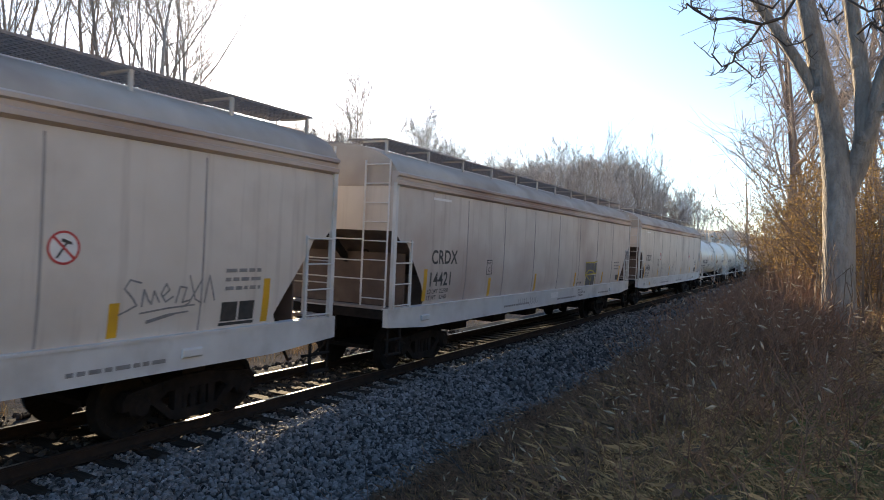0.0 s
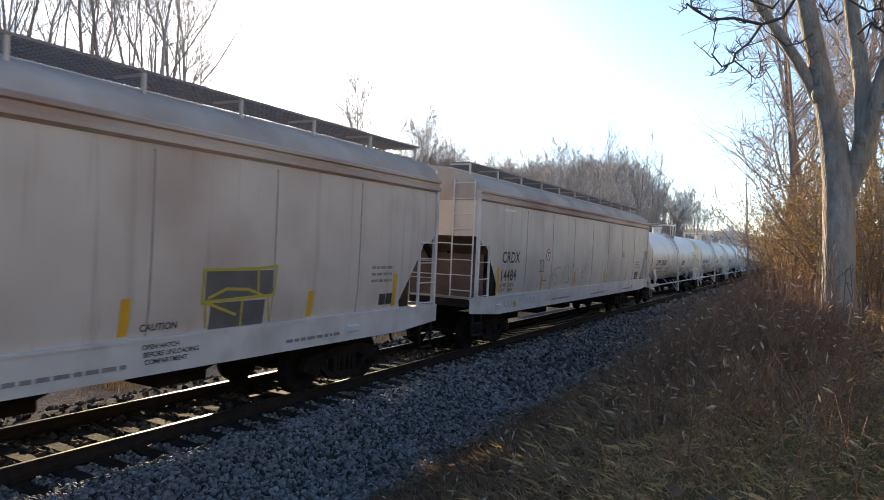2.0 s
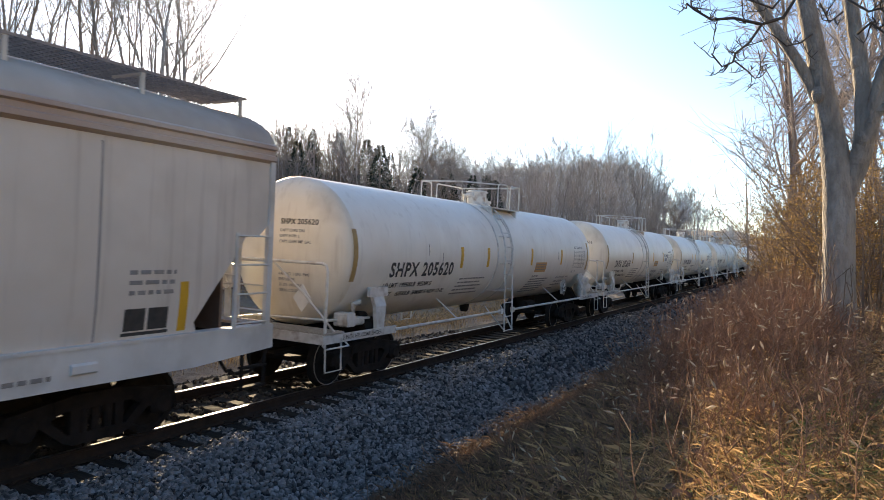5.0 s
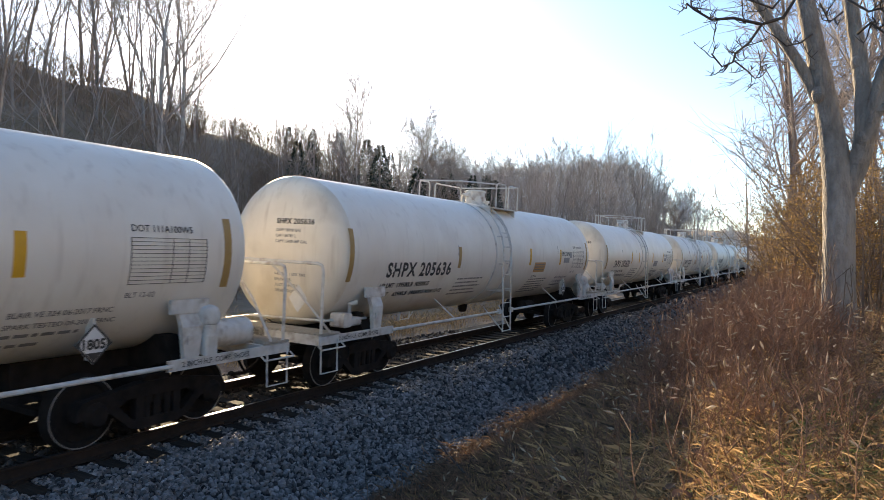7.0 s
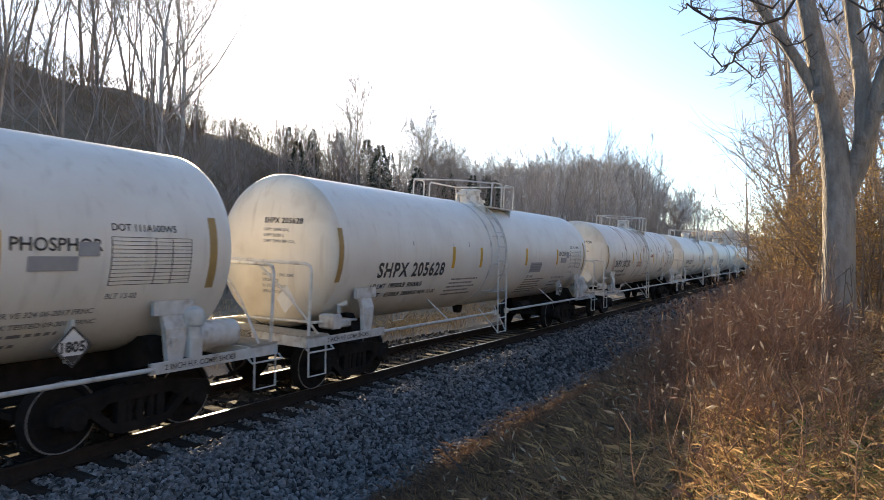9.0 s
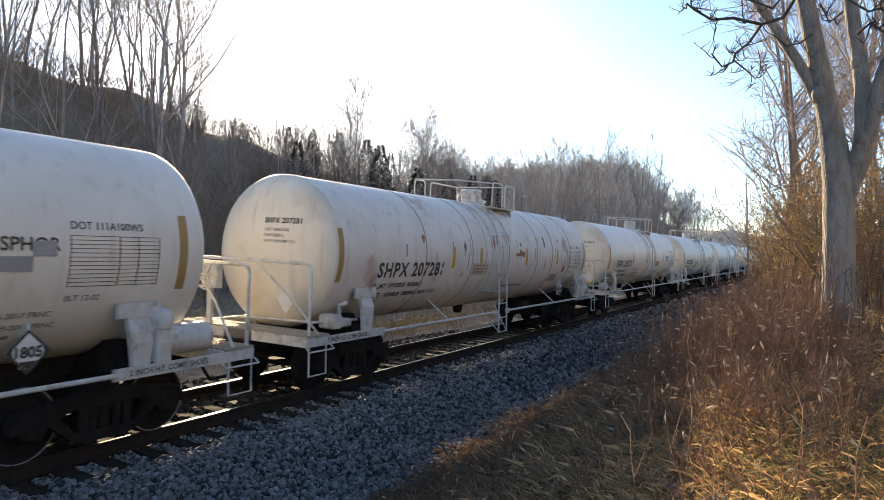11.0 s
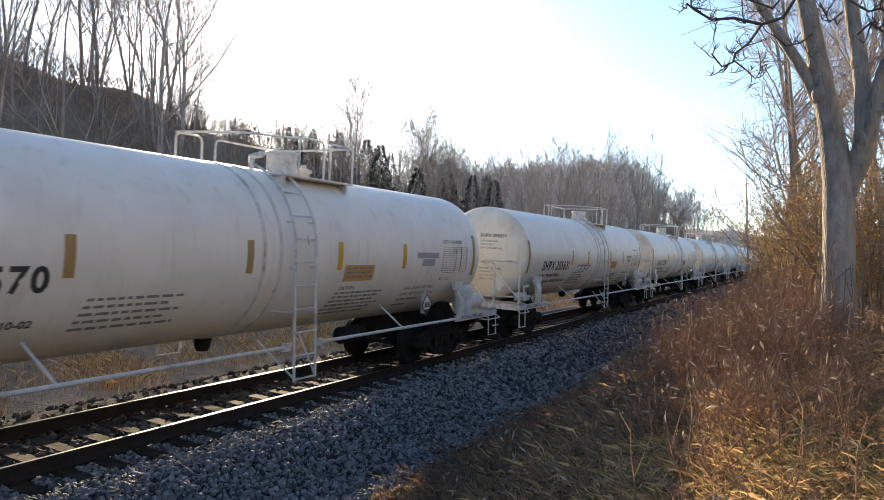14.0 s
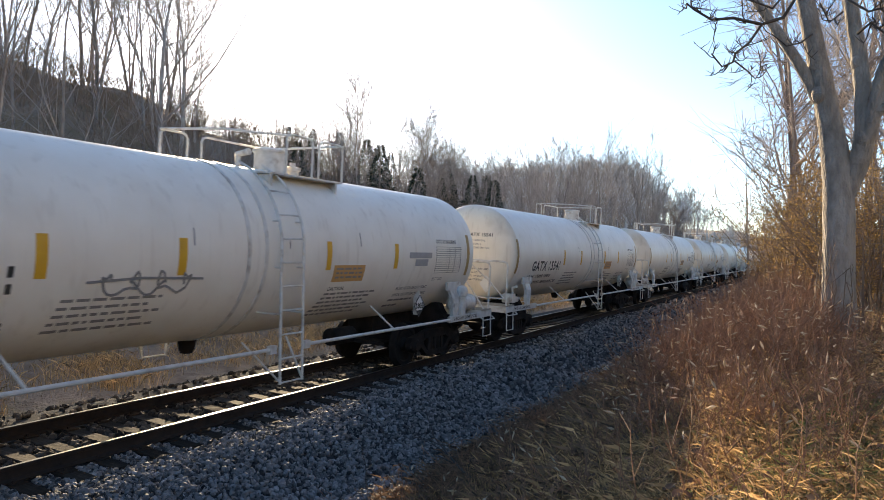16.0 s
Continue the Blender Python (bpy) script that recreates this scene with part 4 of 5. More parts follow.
def tank_marks(car, words, number_mark, rng, seed):
    late = words in ("205570", "205631", "15541")
    for y, z0, z1, m in ((-7.17, 1.92, 2.86, STRIPE_OLD), (-3.2 if late else -3.02, 2.12, 2.60, STRIPE), (-0.5 if words == "205570" else (-1.38 if late else -1.58), 2.12, 2.60, STRIPE), (1.62 if late else 1.4, 2.14, 2.62, STRIPE), (3.7 if late else 4.0, 2.14, 2.62, STRIPE), (6.80, 1.94, 2.88, STRIPE_OLD)):
        if words == "205636" and y == -1.58:
            continue
        part("reflector_stripe", arc_panel(y, y + 0.13, z0, z1), STRIPE_OLD if seed in (1, 4) and y < 0 else m, car, "yellow reflective stripe")
    if words:
        part("car_number", text_shape(number_mark + " " + words, 0.40, on_tank(-5.93, 1.98), 0.03, 1.16), INK, car)
        first, second = LOADS.get(words, ("199500LB  90500KG", "63500LB  28800KG NEW 12-02"))
        for k, w in enumerate(("LD LMT  " + first, "LT WT    " + second)):
            part("load_limit", text_shape(w, 0.145, on_tank(-6.02, 1.76 - 0.18 * k), 0.025, 1.05), INK, car)
        part("head_number", text_shape(number_mark + " " + words, 0.135, on_head(0.0, 2.90), 0.02, 1.05), INK, car)
        for k, w in enumerate(("CAPY 15000 GAL", "CAPY 56781 L", "CAPY 12490 IMP GAL")):
            part("capacity_lettering", text_shape(w, 0.075, on_head(0.0, 2.76 - 0.10 * k), 0.012), INK_FADED, car)
    for k in range(0 if words == "207281" else 5):
        part("small_print", bars(tank_x, -2.85 - 0.02 * k, -1.5 - 0.2 * (k % 2), 1.84 - 0.09 * k, 0.035, rng, 0.006), INK_FADED, car)
    px = -1.95 if words == "207281" else 1.85
    pn = part("hazard_panel", arc_panel(px, px + 0.9, 1.93, 2.22), FADED_PANEL if seed == 3 else (PANEL_GREY if seed == 2 else ORANGE_PANEL), car, "emergency notice panel")
    for k in range(3):
        part("panel_print", bars(tank_x, px + 0.07, px + 0.83, 2.14 - 0.075 * k, 0.035, rng, 0.008), INK_FADED, pn)
    if words != "207281":
        part("caution_lettering", text_shape("CAUTION:", 0.10, on_tank(1.82, 1.78), 0.015), INK, car)
    for k in range(0 if words == "207281" else 6):
        part("small_print", bars(tank_x, 1.80 - 0.03 * k, 3.3 - 0.12 * (k % 3), 1.70 - 0.075 * k, 0.035, rng, 0.006), INK_FADED, car)
    if number_mark == "SHPX" and words != "207281":
        if words in ("205636", "205628"):
            part("contents_lettering", text_shape("PHOSPHOR", 0.20, on_tank(4.2, 2.42), 0.015), INK, car)
            part("paint_patch", arc_panel(4.95, 5.2, 2.36, 2.52, 0.009), PANEL_GREY, car, "grey patch over old lettering")
            part("paint_patch", arc_panel(4.4, 4.95, 2.2, 2.36, 0.009), PANEL_GREY, car, "grey patch over old lettering")
        elif words != "205620":
            part("paint_patch", arc_panel(4.25, 5.15, 2.34, 2.46), PANEL_GREY, car, "grey patch over old lettering")
            part("paint_patch", arc_panel(4.5, 5.0, 2.18, 2.32), PANEL_GREY, car, "grey patch over old lettering")
    if words == "205631":
        place = lambda u, v: (tank_x(v) + 0.009, u, v)
        part("graffiti", strokes([wave(rng, -2.55, -1.0, 1.86, 2.2, 60), [(-2.6, 2.06), (-1.9, 2.10), (-0.95, 2.07)]], place, 0.016), SPRAY, car, "grey looping spray-painted tag")
    if words == "207281":
        for y, z, ry, rz in ((1.0, 2.44, 0.16, 0.07), (1.22, 2.47, 0.13, 0.11), (1.42, 2.45, 0.14, 0.13), (1.66, 2.50, 0.07, 0.13), (1.2, 2.72, 0.08, 0.07), (-0.55, 2.75, 0.05, 0.24), (-0.35, 2.8, 0.04, 0.16), (3.1, 2.82, 0.11, 0.18), (5.0, 1.98, 0.15, 0.15), (-2.2, 2.6, 0.09, 0.12), (-4.1, 2.75, 0.08, 0.1), (4.4, 2.9, 0.06, 0.05)):
            y -= 0.2
            flake(rng, y, z, ry, rz, RUST, car)
        for _ in range(16):
            y, z = rng.uniform(-6, 6), rng.uniform(2.3, 2.95)
            part("drip_streak", arc_panel(y, y + rng.uniform(0.015, 0.04), z - rng.uniform(0.15, 0.4), z), INK_FADED, car)
        for y in (-4.2, -2.0, 0.2, 2.3, 3.6, 5.3):
            part("shell_seam", Shape().lathe([(y - 0.012, TR + 0.001), (y - 0.012, TR + 0.006), (y + 0.012, TR + 0.006), (y + 0.012, TR + 0.001)], 56, cz=TZ), INK_FADED, car)
        part("test_lettering", text_shape("SPARK TESTED 06-2015 FRNC", 0.12, on_tank(0.2, 1.56), 0.015), INK, car)
        part("data_panel", arc_panel(3.75, 4.45, 1.62, 1.84), PANEL_GREY, car, "grey data panel")
    else:
        for _ in range(3):
            y, z = rng.uniform(-5, 6), rng.uniform(2.4, 2.8)
            part("drip_streak", arc_panel(y, y + 0.02, z - rng.uniform(0.1, 0.25), z), INK_FADED, car)
    part("build_lettering", text_shape("BLT 12-02", 0.10, on_tank(5.35, 1.86), 0.012), INK_FADED, car)
    if words and words != "207281":
        for k, w in enumerate(("BLAIR VE 324 06-2017 FRNC", "SPARK TESTED 09-2011 FRNC")):
            part("test_lettering", text_shape(w, 0.10, on_tank(4.05, 1.70 - 0.13 * k), 0.02), INK_FADED, car)
        for k in range(2):
            part("small_print", bars(tank_x, 4.05, 4.95 - 0.4 * k, 1.46 - 0.12 * k, 0.04, rng, 0.006), INK_FADED, car)
        for k, w in enumerate(("AAR NO. 1 BRK BMS", "SPRING D5", "36 STL WHEELS", "SBE60 COUPLER")):
            part("equipment_lettering", text_shape(w, 0.075, on_head(0.0, 1.98 - 0.10 * k), 0.012), INK_FADED, car)
    part("tank_class", text_shape("DOT 111A100W5", 0.12, on_tank(5.35, 2.66), 0.012), INK, car)
    tb = Shape()
    for k in range(13):
        q = arc_panel(5.35, 6.5, 2.584 - 0.047 * k, 2.59 - 0.047 * k)
        tb.add(q.v, q.f)
    for y in (5.35, 5.95, 6.2, 6.49):
        q = arc_panel(y, y + 0.008, 2.02, 2.59)
        tb.add(q.v, q.f)
    part("test_table", tb, INK, car, "ruled table of test dates")
    for y, z in ((5.05, 1.33), (-7.3, 1.62)):
        if y > 0:
            pl = Shape().prism([(y - 0.24, z), (y, z - 0.24), (y + 0.24, z), (y, z + 0.24)], 1.18, 1.19)
            pc = part("placard", pl, SIGN_WHITE, car, "white diamond hazard placard")
            part("placard_number", text_shape("1805", 0.16, lambda u, v, y=y, z=z: (1.196, y - 0.17 + u, z - 0.055 + v), 0.04), INK, pc)
            fr = Shape()
            o, i = 0.24, 0.205
            for a, b in (((0, 1), (1, 0)), ((1, 0), (0, -1)), ((0, -1), (-1, 0)), ((-1, 0), (0, 1))):
                fr.prism([(y + a[0] * o, z + a[1] * o), (y + b[0] * o, z + b[1] * o), (y + b[0] * i, z + b[1] * i), (y + a[0] * i, z + a[1] * i)], 1.185, 1.193)
            for d in (-1, 1):
                fr.prism([(y + d * 0.21, z), (y + d * 0.15, z + 0.07), (y + d * 0.17, z), (y + d * 0.15, z - 0.07)], 1.185, 1.192)
            fr.prism([(y - 0.1, z - 0.1), (y + 0.1, z - 0.1), (y, z - 0.2)], 1.185, 1.193)
            part("placard_border", fr, INK, pc)
            part("placard_holder", Shape().box(1.05, 1.18, y - 0.02, y + 0.02, z - 0.2, z + 0.3), PIPE_WHITE, pc)
        else:
            pl = Shape().prism([(0.55, z), (0.75, z - 0.24), (0.95, z), (0.75, z + 0.24)], -TL + 0.32, -TL + 0.33, "y")
            part("placard", pl, SIGN_WHITE, car, "white diamond hazard placard")


H_PITCH = 20.35
hopper_car(-58.47 - HL, HOPPER_GREY, "")
hopper_car(-47.6, HOPPER_STAINED, "14421")
hopper_car(-27.25, HOPPER_GREY, "14484")
NUMBERS = [(-16.65, "205620", "SHPX"), (0.20, "205636", "SHPX"), (17.0, "205628", "SHPX"), (34.3, "207281", "SHPX"), (51.85, "205570", "SHPX"), (69.45, "205631", "SHPX"), (86.5, "15541", "GATX")]
for k_, (front, number, mark) in enumerate(NUMBERS):
    tank_car(front + TL, number, TANK_RUSTY if number == "207281" else TANK_WHITE, True, k_, mark, 1.15 if number in ("205570", "205631", "15541") else (0.05 if number == "207281" else 0.0))
for k_ in range(11):
    tank_car(103.8 + 17.25 * k_ + TL, "", TANK_RUSTY if k_ % 4 == 1 else TANK_WHITE, False, 20 + k_)


# ------------------------------------------------------------- plants
def limb_points(rng, start, way, length, n, wander, lift=0.0):
    """A wandering line from start, bent upwards by lift."""
    p, d = Vector(start), Vector(way).normalized()
    out = [p.copy()]
    for _ in range(n):
        d = (d + Vector((rng.gauss(0, wander), rng.gauss(0, wander), rng.gauss(0, wander) + lift))).normalized()
        p = p + d * (length / n)
        out.append(p.copy())
    return out


def quick_tube(s, pts, r0, r1, seg=3):
    """A tapered tube with few sides."""
    n0 = len(s.v)
    m = len(pts) - 1
    for i, p in enumerate(pts):
        d = (pts[min(i + 1, m)] - pts[max(i - 1, 0)]).normalized()
        a = d.cross(Vector((0.36, 0.48, 0.8)))
        if a.length < 0.05:
            a = d.cross(Vector((1, 0, 0)))
        a.normalize()
        b = d.cross(a)
        r = r0 + (r1 - r0) * i / m
        for k in range(seg):
            t = 2 * math.pi * k / seg
            q = p + (a * math.cos(t) + b * math.sin(t)) * r
            s.v.append((q.x, q.y, q.z))
    for i in range(m):
        for k in range(seg):
            k2 = (k + 1) % seg
            s.f.append((n0 + i * seg + k, n0 + i * seg + k2, n0 + (i + 1) * seg + k2, n0 + (i + 1) * seg + k))
            s.s.append(seg > 3)


def bare_tree(rng, height, trunk_r, limbs, sub, twigs, crown=0.45, spread=0.9, fine=0.010, long=1.0, coarse=False, tight=1.0):
    """Trunk and crown of a leafless tree: two shapes."""
    trunk, tops = Shape(), Shape()
    stem = limb_points(rng, (0, 0, -0.3), (rng.gauss(0, 0.05), rng.gauss(0, 0.05), 1), height, 8, 0.05, 0.04)
    quick_tube(trunk, stem, trunk_r, trunk_r * 0.18, 6)
    for _ in range(limbs):
        f = crown + (1 - crown) * rng.random()
        i = min(int(f * 8), 7)
        base = stem[i].lerp(stem[i + 1], f * 8 - i)
        az = rng.uniform(0, 2 * math.pi)
        way = Vector((math.cos(az) * spread, math.sin(az) * spread, rng.uniform(0.5, 1.3)))
        ln = height * rng.uniform(0.18, 0.36) * (1.15 - 0.5 * f) * long
        r = trunk_r * 0.38 * (1.2 - f)
        lb = limb_points(rng, base, way, ln, 4, 0.16, 0.10)
        quick_tube(tops, lb[::2] if coarse else lb, r, r * 0.3, 3 if coarse else 4)
        for _ in range(sub):
            g = rng.uniform(0.25, 1.0)
            j = min(int(g * 4), 3)
            b2 = lb[j].lerp(lb[j + 1], g * 4 - j)
            d2 = (lb[j + 1] - lb[j]).normalized() + Vector((rng.gauss(0, 0.6 * tight), rng.gauss(0, 0.6 * tight), rng.gauss(0.15, 0.5 * tight)))
            l2 = ln * rng.uniform(0.25, 0.55)
            br = limb_points(rng, b2, d2, l2, 2, 0.2, 0.08)
            quick_tube(tops, br[::2] if coarse else br, max(r * 0.3, fine * 1.3), fine, 3)
            for _ in range(twigs):
                h = rng.uniform(0.2, 1.0)
                b3 = br[0].lerp(br[2], h)
                d3 = (br[2] - br[0]).normalized() + Vector((rng.gauss(0, 0.7 * tight), rng.gauss(0, 0.7 * tight), rng.gauss(0.1, 0.6 * tight)))
                tw = limb_points(rng, b3, d3, l2 * rng.uniform(0.35, 0.8), 1, 0.2)
                quick_tube(tops, tw, fine * 0.9, fine * 0.5, 3)
    return trunk, tops


def tree_thing(rng, name, label, at, height, trunk_r, bark, limbs=10, sub=6, twigs=3, **k):
    tr, tp = bare_tree(rng, height, trunk_r, limbs, sub, twigs, **k)
    t = thing(name, label, "tree", "", "", at)
    part("trunk", tr, bark, t)
    part("crown", tp, bark, t, "leafless branches and fine twigs")
    return t


def put(x, y, sink=0.1):
    return pose(x, y, float(ground_z(x, y)) - sink)


AZ = (-75, -51, -49, -47, -42, -36, -32, -26, -20, -14, -9, -6)
TOP = (24, 22, 15, 9.6, 9.4, 8.6, 7.6, 6.6, 6.8, 7.9, 6.1, 2.6)


def tree_line(x, y):
    """Tallest tree that the skyline leaves room for at a place, in metres."""
    d = math.hypot(x - 8.46, y)
    az = math.degrees(math.atan2(x - 8.46, y))
    return 2.6 + d * math.tan(radians(float(np.interp(az, AZ, TOP)))) - float(ground_z(x, y))


def cedar(rng, h):
    """A dark ragged evergreen: trunk, and many drooping sprays."""
    t, lf = Shape(), Shape()
    quick_tube(t, limb_points(rng, (0, 0, -0.3), (0, 0, 1), h * 0.97, 4, 0.02), 0.14, 0.03, 5)
    for _ in range(1500):
        z = h * (0.08 + 0.92 * rng.random() ** 1.25)
        r = (h - z) * 0.30 * rng.uniform(0.35, 1.1) + 0.1
        a = rng.uniform(0, 6.283)
        q = Vector((r * math.cos(a), r * math.sin(a), z))
        d = Vector((math.cos(a), math.sin(a), rng.uniform(-0.5, 0.6))).normalized() * rng.uniform(0.2, 0.45)
        w = d.cross(Vector((rng.gauss(0, 1), rng.gauss(0, 1), 1))).normalized() * 0.09
        lf.add([q, q + d * 0.5 + w, q + d, q + d * 0.5 - w], [(0, 1, 2, 3)])
    return t, lf


def woods():
    """The leafless wood on the slope beyond the track, and the far woods behind it."""
    rng = random.Random(11)
    kinds = []
    for k in range(7):
        t = tree_thing(rng, "bare_tree", "slender leafless grey-brown woodland tree on a slope", pose(0, 0, 0), 14, 0.11 + 0.012 * k, BARK_GREY, 13, 6, 5, crown=0.18, spread=0.5, fine=0.0095, long=1.9, tight=0.75)
        t["group"] = "trees of the hillside wood"
        kinds.append(t)
    spots = []
    tries = 0
    while len(spots) < 190 and tries < 12000:
        tries += 1
        y = rng.uniform(2, 150)
        d = rng.uniform(12, 64)
        if rng.random() > 0.55 + 0.45 * (d - 12) / 50 or any((y - b) ** 2 + (d - a) ** 2 < 4 for a, b, _ in spots):
            continue
        room = tree_line(-d, y)
        h = min(rng.uniform(12, 20), room * rng.uniform(0.72, 1.06))
        if h > 4:
            spots.append((d, y, h))
    for i, (d, y, h) in enumerate(spots):
        m = put(-d, y) @ pose(0, 0, 0, rng.uniform(-4, 4), rng.uniform(-4, 4), rng.uniform(0, 360))
        t = kinds[i] if i < 7 else copy_thing(kinds[rng.randrange(7)], m)
        t.matrix_basis = m @ Matrix.Scale(h / 14, 4)
    firs = []
    for k in range(3):
        a, b = cedar(rng, 9)
        t = thing("cedar_tree", "dark ragged evergreen tree on the slope", "tree", "evergreens of the hillside")
        part("trunk", a, BARK_GREY, t)
        part("foliage", b, EVERGREEN, t, "dull dark green sprays")
        firs.append(t)
    n = 0
    while n < 26:
        y, d = rng.uniform(35, 150), rng.uniform(18, 60)
        az = math.degrees(math.atan2(-d - 8.46, y))
        room = tree_line(-d, y)
        if not -45 < az < -24 or room < 3.5:
            continue
        h = min(room * rng.uniform(0.7, 1.0), 11)
        m = put(-d, y) @ pose(0, 0, 0, 0, 0, rng.uniform(0, 360))
        t = firs[n] if n < 3 else copy_thing(firs[n % 3], m)
        t.matrix_basis = m @ Matrix.Scale(h / 9, 4)
        n += 1
    # far woods: many small trees in one mesh
    cores = []
    for k in range(5):
        a, b = bare_tree(rng, 14, 0.17, 11, 4, 1, crown=0.22, spread=0.75, fine=0.055, long=1.3, coarse=True)
        a.add(b.v, b.f)
        cores.append((np.array(a.v), a.f))
    verts, faces, n = [], [], 0
    places = []
    for _ in range(260):
        places.append((-rng.uniform(40, 110), rng.uniform(60, 300), rng.uniform(0.55, 0.9)))
    for _ in range(430):
        places.append((-82 + 36 * rng.gauss(0, 1), 275 + 50 * rng.gauss(0, 1), rng.uniform(0.9, 1.3)))
    for _ in range(80):
        places.append((rng.uniform(-70, 40), rng.uniform(430, 560), rng.uniform(0.6, 1.0)))
    for x, y, sc in places:
        if x > -16 and y < 400:
            continue
        sc = min(sc, tree_line(x, y) * rng.uniform(0.8, 1.05) / 14)
        if sc < 0.2:
            continue
        v, f = cores[rng.randrange(5)]
        a = rng.uniform(0, 6.28)
        rot = np.array([[math.cos(a), -math.sin(a), 0], [math.sin(a), math.cos(a), 0], [0, 0, 1]]) * sc
        verts.append(v @ rot.T + np.array([x, y, float(ground_z(x, y))]))
        faces += [tuple(i + n for i in q) for q in f]
        n += len(v)
    s = Shape()
    s.v, s.f, s.s = np.concatenate(verts).tolist(), faces, [False] * len(faces)
    # The bark's paleness carries the haze over these hills.
    tagged(new("far_woods", s.mesh("far_woods", BARK_FAR)), "grey-brown leafless woods on far hills, haze put into their pale colour", "woods", kind="stuff")
    # undergrowth on the slope: thin stems and dead leaves
    u = Shape()
    for _ in range(2100):
        y = rng.uniform(4, 120)
        d = rng.uniform(11, 60)
        x = -d
        z = float(ground_z(x, y)) - 0.1
        h = min(rng.uniform(1.4, 4.6), max(1.2, 0.8 * tree_line(x, y)))
        for _ in range(3):
            pts = limb_points(rng, (x + rng.gauss(0, 0.4), y + rng.gauss(0, 0.4), z), (rng.gauss(0, 0.3), rng.gauss(0, 0.3), 1), h, 2, 0.15)
            quick_tube(u, pts, 0.028, 0.010, 3)
            for _ in range(6):
                q = pts[0].lerp(pts[1], rng.random()) if rng.random() < 0.3 else pts[1].lerp(pts[2], rng.random())
                quick_tube(u, limb_points(rng, q, (rng.gauss(0, 0.8), rng.gauss(0, 0.8), 0.8), h * rng.uniform(0.25, 0.55), 1, 0.1), 0.014, 0.007, 3)
    tagged(new("undergrowth", u.mesh("undergrowth", BUSH_STEM)), "tangled brown leafless undergrowth below the trees", "undergrowth", kind="stuff")


BUSH_STEM = mat("thin_brown_stem", (0.24, 0.165, 0.12), (0.15, 0.105, 0.075), 3, 0.9, by_island=0.3)


def bush(rng, x, y, radius, height, leaf_mat, n_leaf, label, stems=26, leaf=0.035, low=0.15):
    """Many stems with twigs, and small separate leaves."""
    b = thing("bush", label, "bush", "", "", put(x, y, 0.05))
    st, lf = Shape(), Shape()
    tips = []
    for _ in range(stems):
        a, r = rng.uniform(0, 6.28), radius * math.sqrt(rng.random()) * 0.6
        p0 = (r * math.cos(a), r * math.sin(a), 0)
        h = height * rng.uniform(0.6, 1.0)
        pts = limb_points(rng, p0, (math.cos(a) * 0.35 + rng.gauss(0, 0.1), math.sin(a) * 0.35 + rng.gauss(0, 0.1), 1), h, 4, 0.13)
        quick_tube(st, pts, 0.018, 0.006, 3)
        for _ in range(9):
            f = rng.uniform(low, 1.0)
            i = min(int(f * 4), 3)
            q = pts[i].lerp(pts[i + 1], f * 4 - i)
            tw = limb_points(rng, q, (rng.gauss(0, 1), rng.gauss(0, 1), rng.uniform(0.1, 1)), height * rng.uniform(0.12, 0.28), 2, 0.25)
            quick_tube(st, tw, 0.007, 0.004, 3)
            tips += tw
    for _ in range(n_leaf):
        q = rng.choice(tips) + Vector((rng.gauss(0, 0.06), rng.gauss(0, 0.06), rng.gauss(0, 0.06)))
        d = Vector((rng.gauss(0, 1), rng.gauss(0, 1), rng.gauss(-0.3, 0.7))).normalized()
        w = d.cross(Vector((rng.random(), rng.random(), rng.random()))).normalized() * leaf * rng.uniform(0.3, 0.6)
        d = d * leaf * rng.uniform(0.7, 1.6)
        lf.add([q, q + d * 0.5 + w, q + d, q + d * 0.5 - w], [(0, 1, 2, 3)])
    part("stem_tangle", st, BUSH_STEM, b)
    if n_leaf:
        part("foliage", lf, leaf_mat, b, "small dry tan leaves")
    return b


